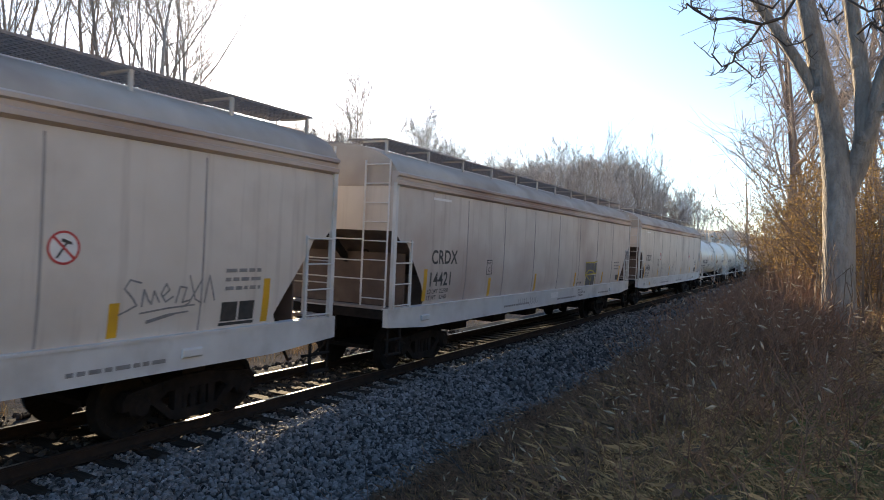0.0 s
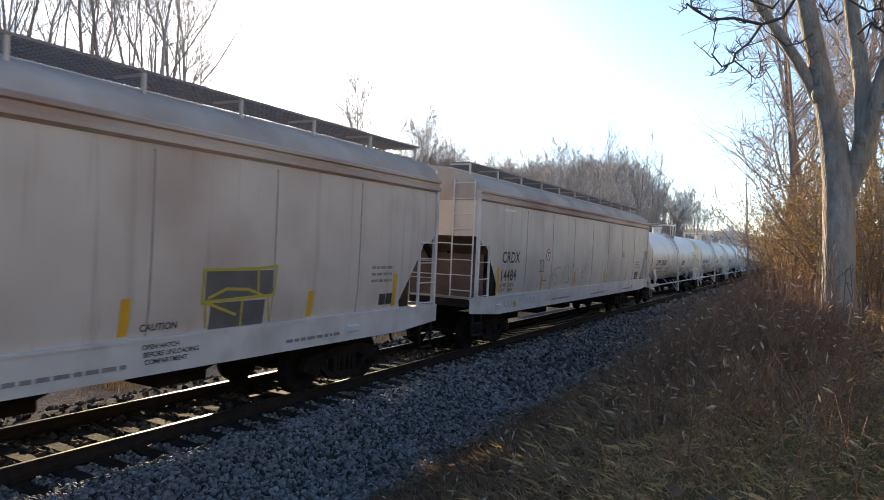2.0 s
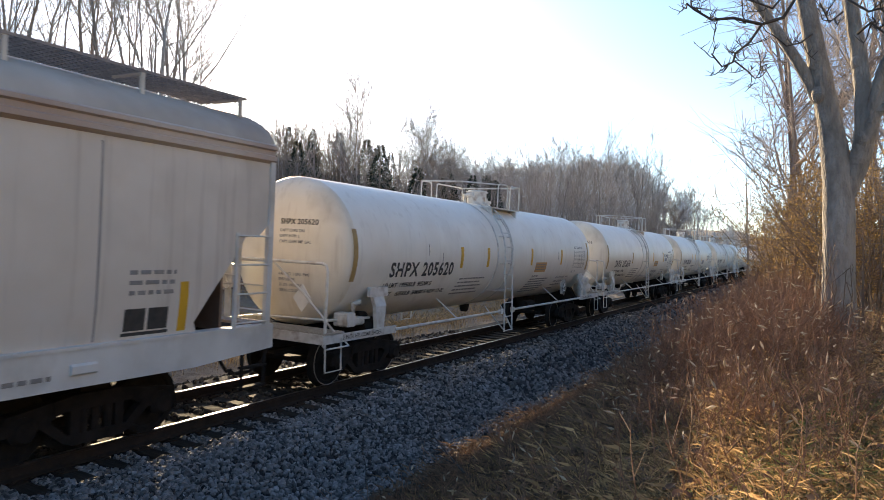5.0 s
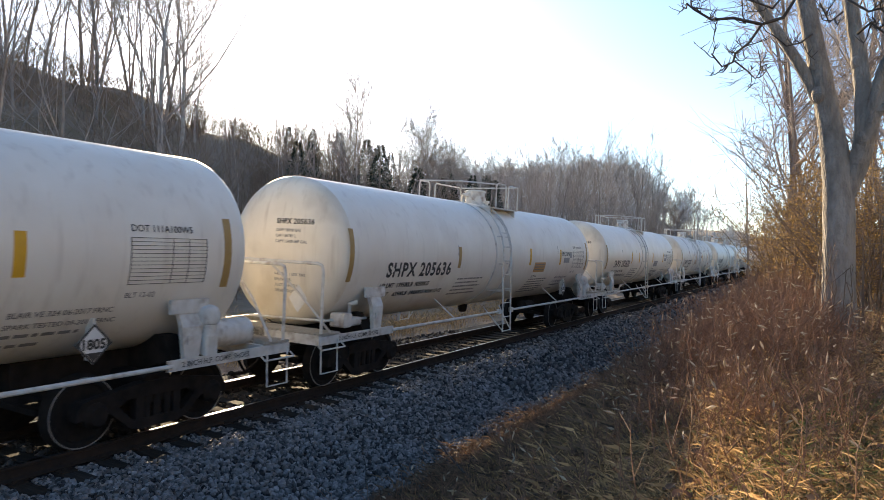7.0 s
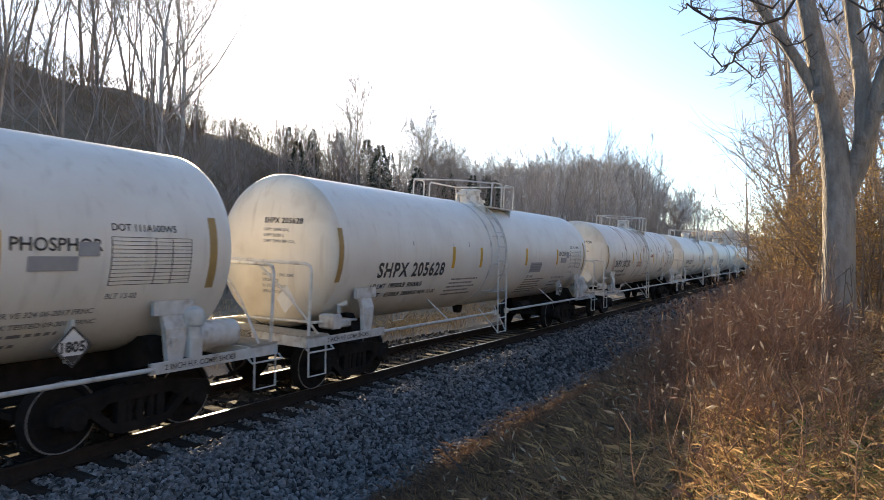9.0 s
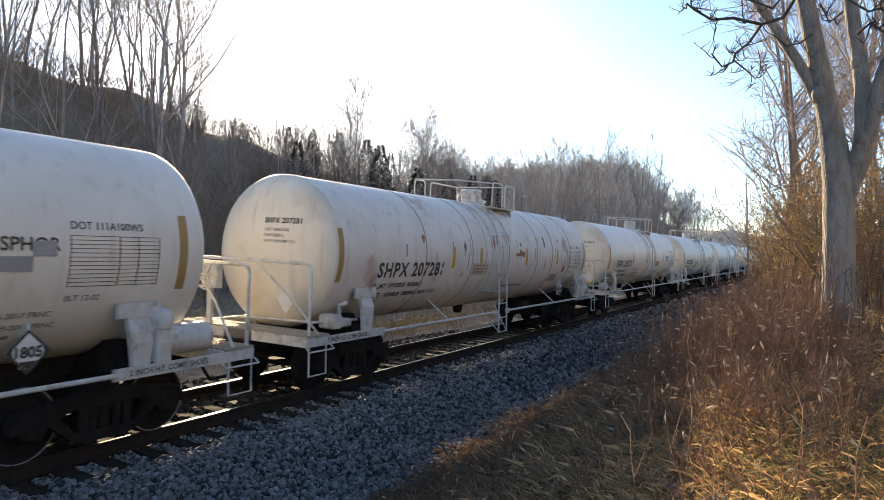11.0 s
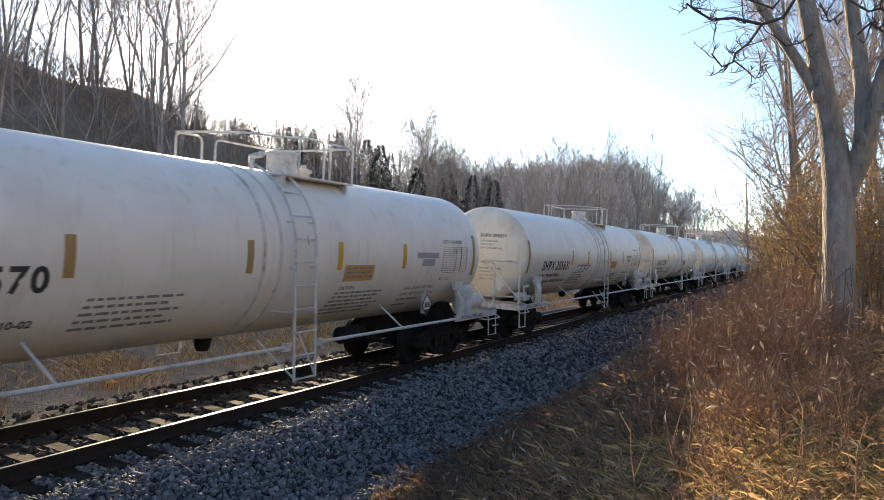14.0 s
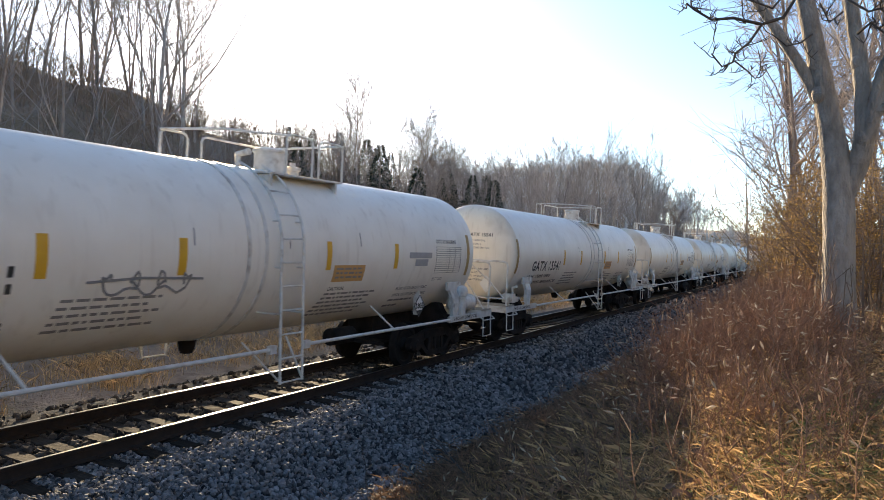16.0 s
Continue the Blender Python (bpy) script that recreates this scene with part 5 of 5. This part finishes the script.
def big_tree():
    """The pale forked tree on the bank."""
    rng = random.Random(21)
    t = thing("forked_tree", "large pale-barked forked tree with bare limbs on the bank", "tree", at=pose(0, 0, 0))
    s = Shape()

    def stem(pts, radii, seg=14):
        fine_p, fine_r = [], []
        for i in range(len(pts) - 1):
            for k in range(4):
                f = k / 4
                a = Vector(pts[max(i - 1, 0)])
                b, c = Vector(pts[i]), Vector(pts[i + 1])
                d = Vector(pts[min(i + 2, len(pts) - 1)])
                q = 0.5 * ((2 * b) + (c - a) * f + (2 * a - 5 * b + 4 * c - d) * f * f + (3 * b - a - 3 * c + d) * f ** 3)
                fine_p.append(q)
                fine_r.append((radii[i] + (radii[i + 1] - radii[i]) * f) * (1 + rng.uniform(-0.035, 0.035)))
        fine_p.append(Vector(pts[-1]))
        fine_r.append(radii[-1])
        s.tube(fine_p, fine_r, seg)

    # trunk, the leaning left stem, its side limb, the right stem and its limb
    stem([(8.82, 10.99, 1.20), (8.81, 10.99, 1.52), (8.79, 10.99, 1.99), (8.76, 11.00, 2.78), (8.72, 11.00, 3.56), (8.65, 11.00, 4.12), (8.51, 11.00, 4.84), (8.35, 11.00, 5.57), (8.19, 11.00, 6.30), (8.04, 10.99, 6.97)], [0.30, 0.262, 0.230, 0.209, 0.205, 0.176, 0.152, 0.135, 0.119, 0.098])
    stem([(8.81, 10.99, 3.49), (8.92, 10.99, 3.88), (8.99, 10.89, 4.25), (8.96, 10.89, 4.79), (8.88, 10.89, 5.41), (8.78, 10.89, 5.96), (8.69, 10.90, 6.52)], [0.115, 0.135, 0.127, 0.115, 0.102, 0.094, 0.082])
    stem([(9.00, 10.89, 4.17), (9.07, 10.78, 4.49), (9.12, 10.68, 4.96), (9.22, 10.57, 5.30), (9.45, 10.45, 5.53)], [0.098, 0.094, 0.082, 0.078, 0.074])
    stem([(8.41, 11.00, 4.84), (8.27, 10.95, 5.16), (8.06, 10.89, 5.53), (7.80, 10.83, 5.94), (7.59, 10.77, 6.26), (7.32, 10.64, 6.71)], [0.082, 0.080, 0.074, 0.067, 0.061, 0.049])
    stem([(9.07, 10.78, 4.49), (9.19, 10.68, 4.66), (9.37, 10.56, 4.77)], [0.057, 0.053, 0.049], 10)
    # burls and branch scars
    for c, r in (((8.42, 10.90, 4.92), 0.10), ((8.85, 10.84, 5.32), 0.08), ((8.98, 10.84, 4.28), 0.11)):
        c = Vector(c)
        rings = []
        for a in np.linspace(-1.45, 1.45, 7):
            rings.append([c + Vector((math.cos(b) * r * math.cos(a), math.sin(b) * r * math.cos(a), r * 1.25 * math.sin(a))) * rng.uniform(0.9, 1.1) for b in np.linspace(0, 2 * math.pi, 10, endpoint=False)])
        s.loft(rings)
    part("trunk", s, BARK_PALE, t)

    def bough(pts, r0, r1, n, ln):
        """A thin dark bough with twigs that curl upwards at their ends."""
        pts = [Vector(p) for p in pts]
        tw = Shape()
        quick_tube(tw, pts, r0, r1, 5)
        m = len(pts) - 1
        for _ in range(n):
            f = rng.uniform(0.25, 1)
            i = min(int(f * m), m - 1)
            q = pts[i].lerp(pts[i + 1], f * m - i)
            d = (pts[i + 1] - pts[i]).normalized() * 0.6 + Vector((rng.gauss(0, 0.5), rng.gauss(0, 0.5), rng.gauss(-0.1, 0.5)))
            l = limb_points(rng, q, d, ln * rng.uniform(0.5, 1.2), 5, 0.22, 0.18)
            quick_tube(tw, l, r1 * 0.9, 0.004, 4)
            for _ in range(5):
                k = rng.randrange(1, 5)
                quick_tube(tw, limb_points(rng, l[k], (rng.gauss(0, 0.7), rng.gauss(0, 0.5), 0.6), ln * rng.uniform(0.25, 0.5), 3, 0.2, 0.15), 0.006, 0.003, 3)
        part("bough", tw, BARK_DARK, t, "thin dark drooping bough with upturned twigs")

    bough([(8.10, 10.59, 6.26), (7.95, 10.39, 5.90), (7.69, 10.17, 5.77), (7.36, 9.94, 5.82), (7.10, 9.81, 5.79), (6.90, 9.67, 5.90), (6.79, 9.66, 6.00)], 0.028, 0.012, 10, 0.42)
    bough([(7.70, 10.17, 5.77), (7.56, 10.06, 5.50), (7.41, 9.94, 5.34), (7.38, 9.94, 5.22), (7.25, 9.88, 5.16), (7.12, 9.81, 5.33)], 0.02, 0.011, 10, 0.40)
    bough([(7.40, 9.94, 5.24), (7.56, 9.96, 5.10), (7.67, 9.97, 4.98), (7.75, 9.97, 5.14)], 0.013, 0.008, 6, 0.3)
    bough([(7.99, 10.59, 6.35), (7.80, 10.48, 6.07), (7.52, 10.36, 6.18), (7.24, 10.23, 6.24), (6.88, 10.08, 6.25)], 0.02, 0.01, 8, 0.4)
    bough([(8.30, 10.80, 5.75), (8.17, 10.60, 5.59), (8.00, 10.49, 5.53), (7.82, 10.38, 5.68)], 0.014, 0.008, 5, 0.3)
    bough([(8.84, 10.69, 5.67), (8.98, 10.49, 5.74), (9.14, 10.38, 5.54), (9.31, 10.27, 5.56)], 0.02, 0.012, 7, 0.5)
    bough([(8.72, 10.80, 6.17), (8.95, 10.59, 5.92), (9.16, 10.48, 5.93)], 0.02, 0.012, 7, 0.5)
    bough([(8.66, 10.80, 6.02), (8.50, 10.70, 5.86), (8.38, 10.60, 6.11)], 0.014, 0.01, 5, 0.35)
    # vines round the foot
    vn = Shape()
    foot = Vector((8.79, 10.99, 1.83))
    for _ in range(18):
        a = rng.uniform(2.8, 6.6)
        r = 0.33
        z0 = float(ground_z(foot.x, foot.y))
        pts = []
        for k in range(7):
            f = k / 6
            pts.append(Vector((foot.x + r * (1 - 0.2 * f) * math.cos(a + 0.5 * f * rng.uniform(-1, 1)), foot.y + r * (1 - 0.2 * f) * math.sin(a), z0 + f * rng.uniform(0.7, 1.4))))
        quick_tube(vn, pts, 0.012, 0.004, 4)
    part("vines", vn, BUSH_STEM, t, "dry brown vines round the trunk's foot")


def right_side():
    rng = random.Random(31)
    for (x, y), h, r, lim in (((7.85, 20.99), 9.5, 0.10, 16), ((8.08, 24.00), 12, 0.12, 16), ((8.41, 28.00), 13, 0.13, 16), ((7.14, 29.97), 8, 0.09, 12),
                              ((2.81, 74.79), 13, 0.16, 12), ((5.55, 61.93), 12, 0.15, 12), ((5.74, 69.95), 14, 0.16, 12), ((9.72, 21.96), 13, 0.12, 16),
                              ((9.83, 18.95), 12, 0.11, 14), ((9.54, 29.98), 14, 0.14, 14), ((8.94, 33.00), 14, 0.14, 14), ((10.63, 25.91), 13, 0.13, 14), ((10.86, 37.92), 15, 0.15, 14)):
        tree_thing(rng, "bare_tree", "leafless dark-twigged tree beside the track", put(x, y), h, r, BARK_GREY, lim, 8, 5, crown=0.22, spread=0.75, fine=0.009)
    for (x, y), rad, h, n in (((8.31, 17.00), 0.8, 3.2, 6669), ((7.98, 19.99), 0.9, 3.0, 6156), ((8.46, 21.00), 1.0, 4.0, 6669), ((9.47, 15.97), 1.1, 3.4, 6669), ((9.71, 14.95), 1.0, 3.6, 6156),
                              ((9.59, 21.97), 1.2, 4.2, 6156), ((10.21, 23.94), 1.3, 5.0, 6156), ((7.57, 26.98), 1.0, 2.6, 4104), ((7.47, 35.99), 1.5, 3.5, 4104), ((9.40, 25.98), 1.4, 4.6, 5130)):
        bush(rng, x, y, rad, h, BUSH_LEAF, n, "tangled roadside bush with sparse dry golden-tan leaves", leaf=0.032, stems=36)
    # tan saplings poking above the far bank
    for (x, y), h in (((-27.71, 47.87), 12), ((-26.82, 60.46), 11.5), ((-28.53, 65.24), 11), ((-9.60, 93.27), 8), ((-8.71, 98.51), 8), ((-8.04, 103.69), 8)):
        tree_thing(rng, "bare_tree", "slim pale leafless tree standing above the others", put(x, y), h, 0.13, BARK_GREY, 26, 8, 5, crown=0.3, spread=0.5, fine=0.012, long=1.6)


# ------------------------------------------------------------- grass, weeds, stones
def blades(rng, n, place, height, width, lean):
    """n bent blades of grass in one mesh."""
    x, y = place(n)
    z = ground_z(x, y)
    h = height * rng.uniform(0.45, 1.15, n)
    a = rng.uniform(0, 2 * np.pi, n)
    w = width * rng.uniform(0.6, 1.3, n)
    l = lean * rng.uniform(0.2, 1.4, n)
    b = a + rng.normal(0, 0.8, n) + np.pi / 2
    cx, sx = np.cos(a) * w, np.sin(a) * w
    dx, dy = np.cos(b) * h * l, np.sin(b) * h * l
    v = np.zeros((n, 5, 3))
    v[:, 0] = np.stack([x - cx, y - sx, z - 0.03], 1)
    v[:, 1] = np.stack([x + cx, y + sx, z - 0.03], 1)
    v[:, 2] = np.stack([x - cx * 0.8 + dx * 0.35, y - sx * 0.8 + dy * 0.35, z + h * np.maximum(0.55 - 0.1 * l, 0.25)], 1)
    v[:, 3] = np.stack([x + cx * 0.8 + dx * 0.35, y + sx * 0.8 + dy * 0.35, z + h * 0.55], 1)
    v[:, 4] = np.stack([x + dx, y + dy, z + h * np.maximum(1 - 0.35 * l, 0.22)], 1)
    k = np.arange(n)[:, None] * 5
    quads = (k + np.array([0, 1, 3, 2])).tolist()
    tris = (k + np.array([2, 3, 4])).tolist()
    s = Shape()
    s.v, s.f = v.reshape(-1, 3).tolist(), quads + tris
    s.s = [False] * len(s.f)
    return s


def on_bank(rng, x0, x1, y0, y1, clump=0.0, power=1.0):
    def place(n):
        if clump:
            m = max(1, n // 40)
            cx, cy = rng.uniform(x0, x1, m), y0 + (y1 - y0) * rng.uniform(0, 1, m) ** power
            i = rng.randint(0, m, n)
            return cx[i] + rng.normal(0, clump, n), cy[i] + rng.normal(0, clump, n)
        return rng.uniform(x0, x1, n), y0 + (y1 - y0) * rng.uniform(0, 1, n) ** power
    return place


def grasses():
    rng = np.random.RandomState(8)
    for name, label, m, jobs in (
            ("dry_grass", "matted golden dry grass on the bank", DRY_GRASS, [
                (34000, on_bank(rng, 6.2, 12, 3.2, 22, 0.2, 1.3), 0.19, 0.0016, 0.75), (14000, on_bank(rng, 7.0, 10.5, 3.5, 9, 0.0), 0.15, 0.0017, 0.7),
                (12000, on_bank(rng, 5.2, 14, 18, 50, 0.3), 0.5, 0.009, 0.5), (3000, on_bank(rng, 4.6, 6.8, 5, 24, 0.2, 1.3), 0.30, 0.0028, 0.8),
                (34000, on_bank(rng, 5.4, 11.5, 3.4, 14, 0.0, 1.25), 0.09, 0.0019, 1.2), (30000, on_bank(rng, 5.6, 11.5, 3.4, 13, 0.1, 1.25), 0.15, 0.0017, 1.0),
                (14000, on_bank(rng, -8.5, -3.9, 3, 45, 0.3), 0.42, 0.006, 0.6), (9000, on_bank(rng, -14, -3.6, 3, 40, 0.25), 0.3, 0.006, 0.6)]),
            ("brown_grass", "flattened brown dead grass and litter in the ditch", BROWN_GRASS, [
                (14000, on_bank(rng, 3.75, 6.8, 4.6, 24, 0.25, 1.3), 0.24, 0.0024, 1.0), (24000, on_bank(rng, 3.7, 7.0, 4.4, 17, 0.0, 1.2), 0.12, 0.0026, 1.4)]),
            ("green_grass", "short dull green grass between the dry tufts", GREEN_GRASS, [(11000, on_bank(rng, 8.2, 11.0, 3.2, 7.5, 0.25), 0.15, 0.0026, 0.7)])):
        s = Shape()
        for job in jobs:
            q = blades(rng, *job)
            n = len(s.v)
            s.v += q.v
            s.f += [tuple(i + n for i in f) for f in q.f]
            s.s += q.s
        tagged(new(name, s.mesh(name, m)), label, "grass", kind="stuff")


def dead_leaves():
    """Fallen curled leaves on the bank."""
    rng = random.Random(44)
    s = Shape()
    for _ in range(2600):
        x, y = rng.uniform(3.9, 11), 3.5 + 16 * rng.random() ** 1.4
        q = Vector((x, y, float(ground_z(x, y)) + rng.uniform(0.01, 0.12)))
        a = rng.uniform(0, 6.28)
        d = Vector((math.cos(a), math.sin(a), rng.gauss(0, 0.4))) * rng.uniform(0.03, 0.065)
        w = Vector((-math.sin(a), math.cos(a), rng.gauss(0, 0.4))) * rng.uniform(0.015, 0.035)
        s.add([q - d, q + w, q + d, q - w + Vector((0, 0, 0.012))], [(0, 1, 2), (0, 2, 3)])
    tagged(new("dead_leaves", s.mesh("dead_leaves", DEAD_LEAF)), "curled brown fallen leaves among the grass", "leaves", kind="stuff")


DEAD_LEAF = mat("curled_brown_leaf", (0.30, 0.16, 0.09), (0.20, 0.10, 0.06), 3, 0.8, by_island=0.4, thin=0.3)


def weeds():
    """Dead branching stalks and pale drooping seed heads."""
    rng = random.Random(14)
    st, sd = Shape(), Shape()
    oc = [(1, 2, 0), (2, 3, 0), (3, 4, 0), (4, 1, 0), (2, 1, 5), (3, 2, 5), (4, 3, 5), (1, 4, 5)]
    for k in range(6200):
        zone = rng.random()
        if zone < 0.20:
            x, y, h = rng.uniform(6.8, 8.9), rng.uniform(6.2, 12), rng.uniform(0.25, 0.6)
        elif zone < 0.58:
            x, y, h = rng.uniform(6.4, 8.5), rng.uniform(8, 26), rng.uniform(0.4, 1.0)
        elif zone < 0.75:
            x, y, h = rng.uniform(3.9, 7.0), rng.uniform(4.5, 18), rng.uniform(0.25, 0.6)
        elif zone < 0.9:
            x, y, h = rng.uniform(5.2, 9.0), rng.uniform(20, 48), rng.uniform(0.6, 1.4)
        else:
            x, y, h = rng.uniform(7.3, 10.5), rng.uniform(4.2, 12), rng.uniform(0.3, 0.7)
        if (x - 8.46) ** 2 + y * y < 9:
            continue
        p0 = Vector((x, y, float(ground_z(x, y)) - 0.03))
        pts = limb_points(rng, p0, (rng.gauss(0, 0.38), rng.gauss(0, 0.38), 1), h, 3, 0.2)
        quick_tube(st, pts, 0.0055, 0.0025, 3)
        for _ in range(rng.randrange(2, 6)):
            f = rng.uniform(0.3, 1)
            i = min(int(f * 3), 2)
            quick_tube(st, limb_points(rng, pts[i].lerp(pts[i + 1], f * 3 - i), (rng.gauss(0, 0.6), rng.gauss(0, 0.8), 0.5), h * rng.uniform(0.15, 0.5), 1, 0.1), 0.0028, 0.0015, 3)
        if rng.random() < 0.2:
            c = pts[-1]
            d = Vector((rng.gauss(0, 0.6), rng.gauss(0, 0.6), rng.uniform(-0.4, 0.7))).normalized()
            a = d.cross(Vector((0.3, 0.2, 0.9))).normalized() * rng.uniform(0.008, 0.014)
            b = d.cross(a).normalized() * a.length
            ln = rng.uniform(0.06, 0.13)
            sd.add([c + d * ln, c + d * ln * 0.45 + a, c + d * ln * 0.45 + b, c + d * ln * 0.45 - a, c + d * ln * 0.45 - b, c], oc)
    tagged(new("dead_weeds", st.mesh("dead_weeds", STALK)), "dead reddish-brown weed stalks on the bank", "weeds", kind="stuff")
    tagged(new("seed_heads", sd.mesh("seed_heads", SEED)), "pale fluffy foxtail seed heads", "weeds", kind="stuff")
    # fallen branches in the ditch
    for (x, y), ln, az in (((4.4, 9.0), 2.2, 0.3), ((4.9, 7.6), 1.6, 2.4), ((5.4, 10.5), 1.8, 1.1)):
        b = Shape()
        z = float(ground_z(x, y)) + 0.05
        l = limb_points(rng, (x, y, z), (math.cos(az), math.sin(az), 0.08), ln, 6, 0.08)
        quick_tube(b, l, 0.018, 0.006, 5)
        for k in range(5):
            quick_tube(b, limb_points(rng, l[1 + k], (rng.gauss(0, 1), rng.gauss(0, 1), 0.5), ln * 0.25, 3, 0.15), 0.007, 0.003, 4)
        tagged(new("fallen_branch", b.mesh("fallen_branch", BARK_DARK)), "thin dark fallen branch lying in the weeds", "branch")


def stones():
    rng = np.random.RandomState(4)
    ph = (1 + 5 ** 0.5) / 2
    ico = np.array([(-1, ph, 0), (1, ph, 0), (-1, -ph, 0), (1, -ph, 0), (0, -1, ph), (0, 1, ph), (0, -1, -ph), (0, 1, -ph), (ph, 0, -1), (ph, 0, 1), (-ph, 0, -1), (-ph, 0, 1)]) / 1.9
    tri = np.array([(0, 11, 5), (0, 5, 1), (0, 1, 7), (0, 7, 10), (0, 10, 11), (1, 5, 9), (5, 11, 4), (11, 10, 2), (10, 7, 6), (7, 1, 8), (3, 9, 4), (3, 4, 2), (3, 2, 6), (3, 6, 8), (3, 8, 9), (4, 9, 5), (2, 4, 11), (6, 2, 10), (8, 6, 7), (9, 8, 1)])

    def heap(n, x0, x1, y0, y1, size, power=1.0):
        x = rng.uniform(x0, x1, n)
        y = y0 + (y1 - y0) * rng.uniform(0, 1, n) ** power
        r = size * rng.uniform(0.55, 1.3, n)
        gap = np.abs((y + 9.0 + 0.2575) % 0.515 - 0.2575) > 0.135
        keep = (np.abs(x) > 1.31 + 0.05 * rng.uniform(0, 1, n)) | gap
        x, y, r = x[keep], y[keep], r[keep]
        n = len(x)
        z = ground_z(x, y) + r * 0.35
        sc = rng.uniform(0.5, 1.35, (n, 1, 3))
        v = ico[None] * sc * rng.uniform(0.7, 1.25, (n, 12, 1))
        a, b = rng.uniform(0, 6.28, n), rng.uniform(0, 6.28, n)
        ca, sa, cb, sb = np.cos(a)[:, None], np.sin(a)[:, None], np.cos(b)[:, None], np.sin(b)[:, None]
        vx, vy, vz = v[..., 0], v[..., 1], v[..., 2]
        vx, vy = vx * ca - vy * sa, vx * sa + vy * ca
        vx, vz = vx * cb - vz * sb, vx * sb + vz * cb
        return np.stack([vx, vy, vz], 2) * r[:, None, None], np.stack([x, y, z], 1)

    def spread(name, label, material, jobs):
        s = Shape()
        allv, allf, n = [], [], 0
        for job in jobs:
            v, c = heap(*job)
            allv.append((v + c[:, None]).reshape(-1, 3))
            k = np.arange(len(c))[:, None, None] * 12 + tri[None] + n
            allf += k.reshape(-1, 3).tolist()
            n += 12 * len(c)
        s.v, s.f, s.s = np.concatenate(allv).tolist(), allf, [False] * len(allf)
        return tagged(new(name, s.mesh(name, material)), label, "ballast", kind="stuff")

    bed = spread("ballast_stones", "angular blue-grey crushed ballast stones beside the rails", STONE,
                 ((19500, 0.84, 3.5, 4.0, 14, 0.034, 1.2), (8500, 0.84, 3.5, 13, 32, 0.048, 1.2), (2000, 1.2, 3.5, 32, 70, 0.08, 1.3), (500, 3.4, 4.3, 5, 20, 0.035)))
    # darker stone stands in for the shade under the cars, besides grime
    spread("track_stones", "brown ballast stones between the rails, grime and train shade in their colour", STONE_SHADED, ((3800, -0.7, 0.7, 3.0, 18, 0.048, 1.2), (1200, -3.4, -0.8, 3.5, 20, 0.05)))
    v, c = heap(300, 1.45, 3.3, 4.6, 8.5, 0.04)
    kinds = []
    for k in range(12):
        me = bpy.data.meshes.new("stone")
        me.from_pydata(v[k].tolist(), [], tri.tolist())
        me.materials.append(STONE)
        kinds.append(me)
    for k in range(300):
        p = part("stone", kinds[k % 12], None, bed)
        p.matrix_basis = pose(*(c[k] + np.array([0, 0, 0.012])), 0, 0, 37 * k)


def ditch_saplings():
    """Thin bare stems at the foot of the ballast."""
    rng = random.Random(77)
    for (x, y), h in (((2.06, 13.01), 0.95), ((2.45, 12.64), 0.8), ((4.20, 11.75), 0.8), ((3.48, 11.46), 0.6), ((3.30, 7.62), 0.7), ((3.69, 17.36), 0.8), ((5.63, 12.69), 0.9)):
        w = Shape()
        z = float(ground_z(x, y))
        st = limb_points(rng, (x, y, z - 0.03), (rng.gauss(0, 0.25), rng.gauss(0, 0.25), 1), h, 5, 0.1)
        quick_tube(w, st, 0.007, 0.003, 4)
        for _ in range(7):
            k = rng.randrange(1, 5)
            quick_tube(w, limb_points(rng, st[k], (rng.gauss(0, 0.8), rng.gauss(0, 0.8), 0.7), h * rng.uniform(0.2, 0.5), 3, 0.15), 0.0035, 0.0015, 3)
        tagged(new("bare_sapling", w.mesh("bare_sapling", BARK_DARK)), "thin dark leafless sapling at the ballast's foot", "sapling")


def mown_strip():
    """The pale mown ground beyond the bank."""
    xs, ys = np.linspace(9.4, 16, 14), np.linspace(19, 34, 20)
    gx, gy = np.meshgrid(xs, ys)
    gz = ground_z(gx, gy) + 0.05
    s = Shape()
    s.v = np.stack([gx.ravel(), gy.ravel(), gz.ravel()], 1).tolist()
    s.f = [(j * 14 + i, j * 14 + i + 1, (j + 1) * 14 + i + 1, (j + 1) * 14 + i) for j in range(19) for i in range(13)]
    s.s = [True] * len(s.f)
    tagged(new("mown_grass", s.mesh("mown_grass", PATH_TAN)), "pale mown grass beyond the bank", "grass", kind="structure")


woods()
big_tree()
ditch_saplings()
mown_strip()
right_side()
grasses()
dead_leaves()
weeds()
stones()


# ------------------------------------------------------------- motion
def run(t):
    """Metres that the train has gone at t seconds, from its place at 8 s."""
    u = t - 8
    return 8.553 * u + 0.02108 * u * u + 0.000725 * u ** 3


def motions():
    for car, y0, z0 in TRAIN:
        walk(car, [(0.5 * k, pose(0, y0 - run(0.5 * k), z0)) for k in range(33)])
    for w, y, z in WHEELSETS:
        walk(w, [(k / 15, pose(0, y, z, math.degrees(run(k / 15) / 0.435))) for k in range(241)])


motions()
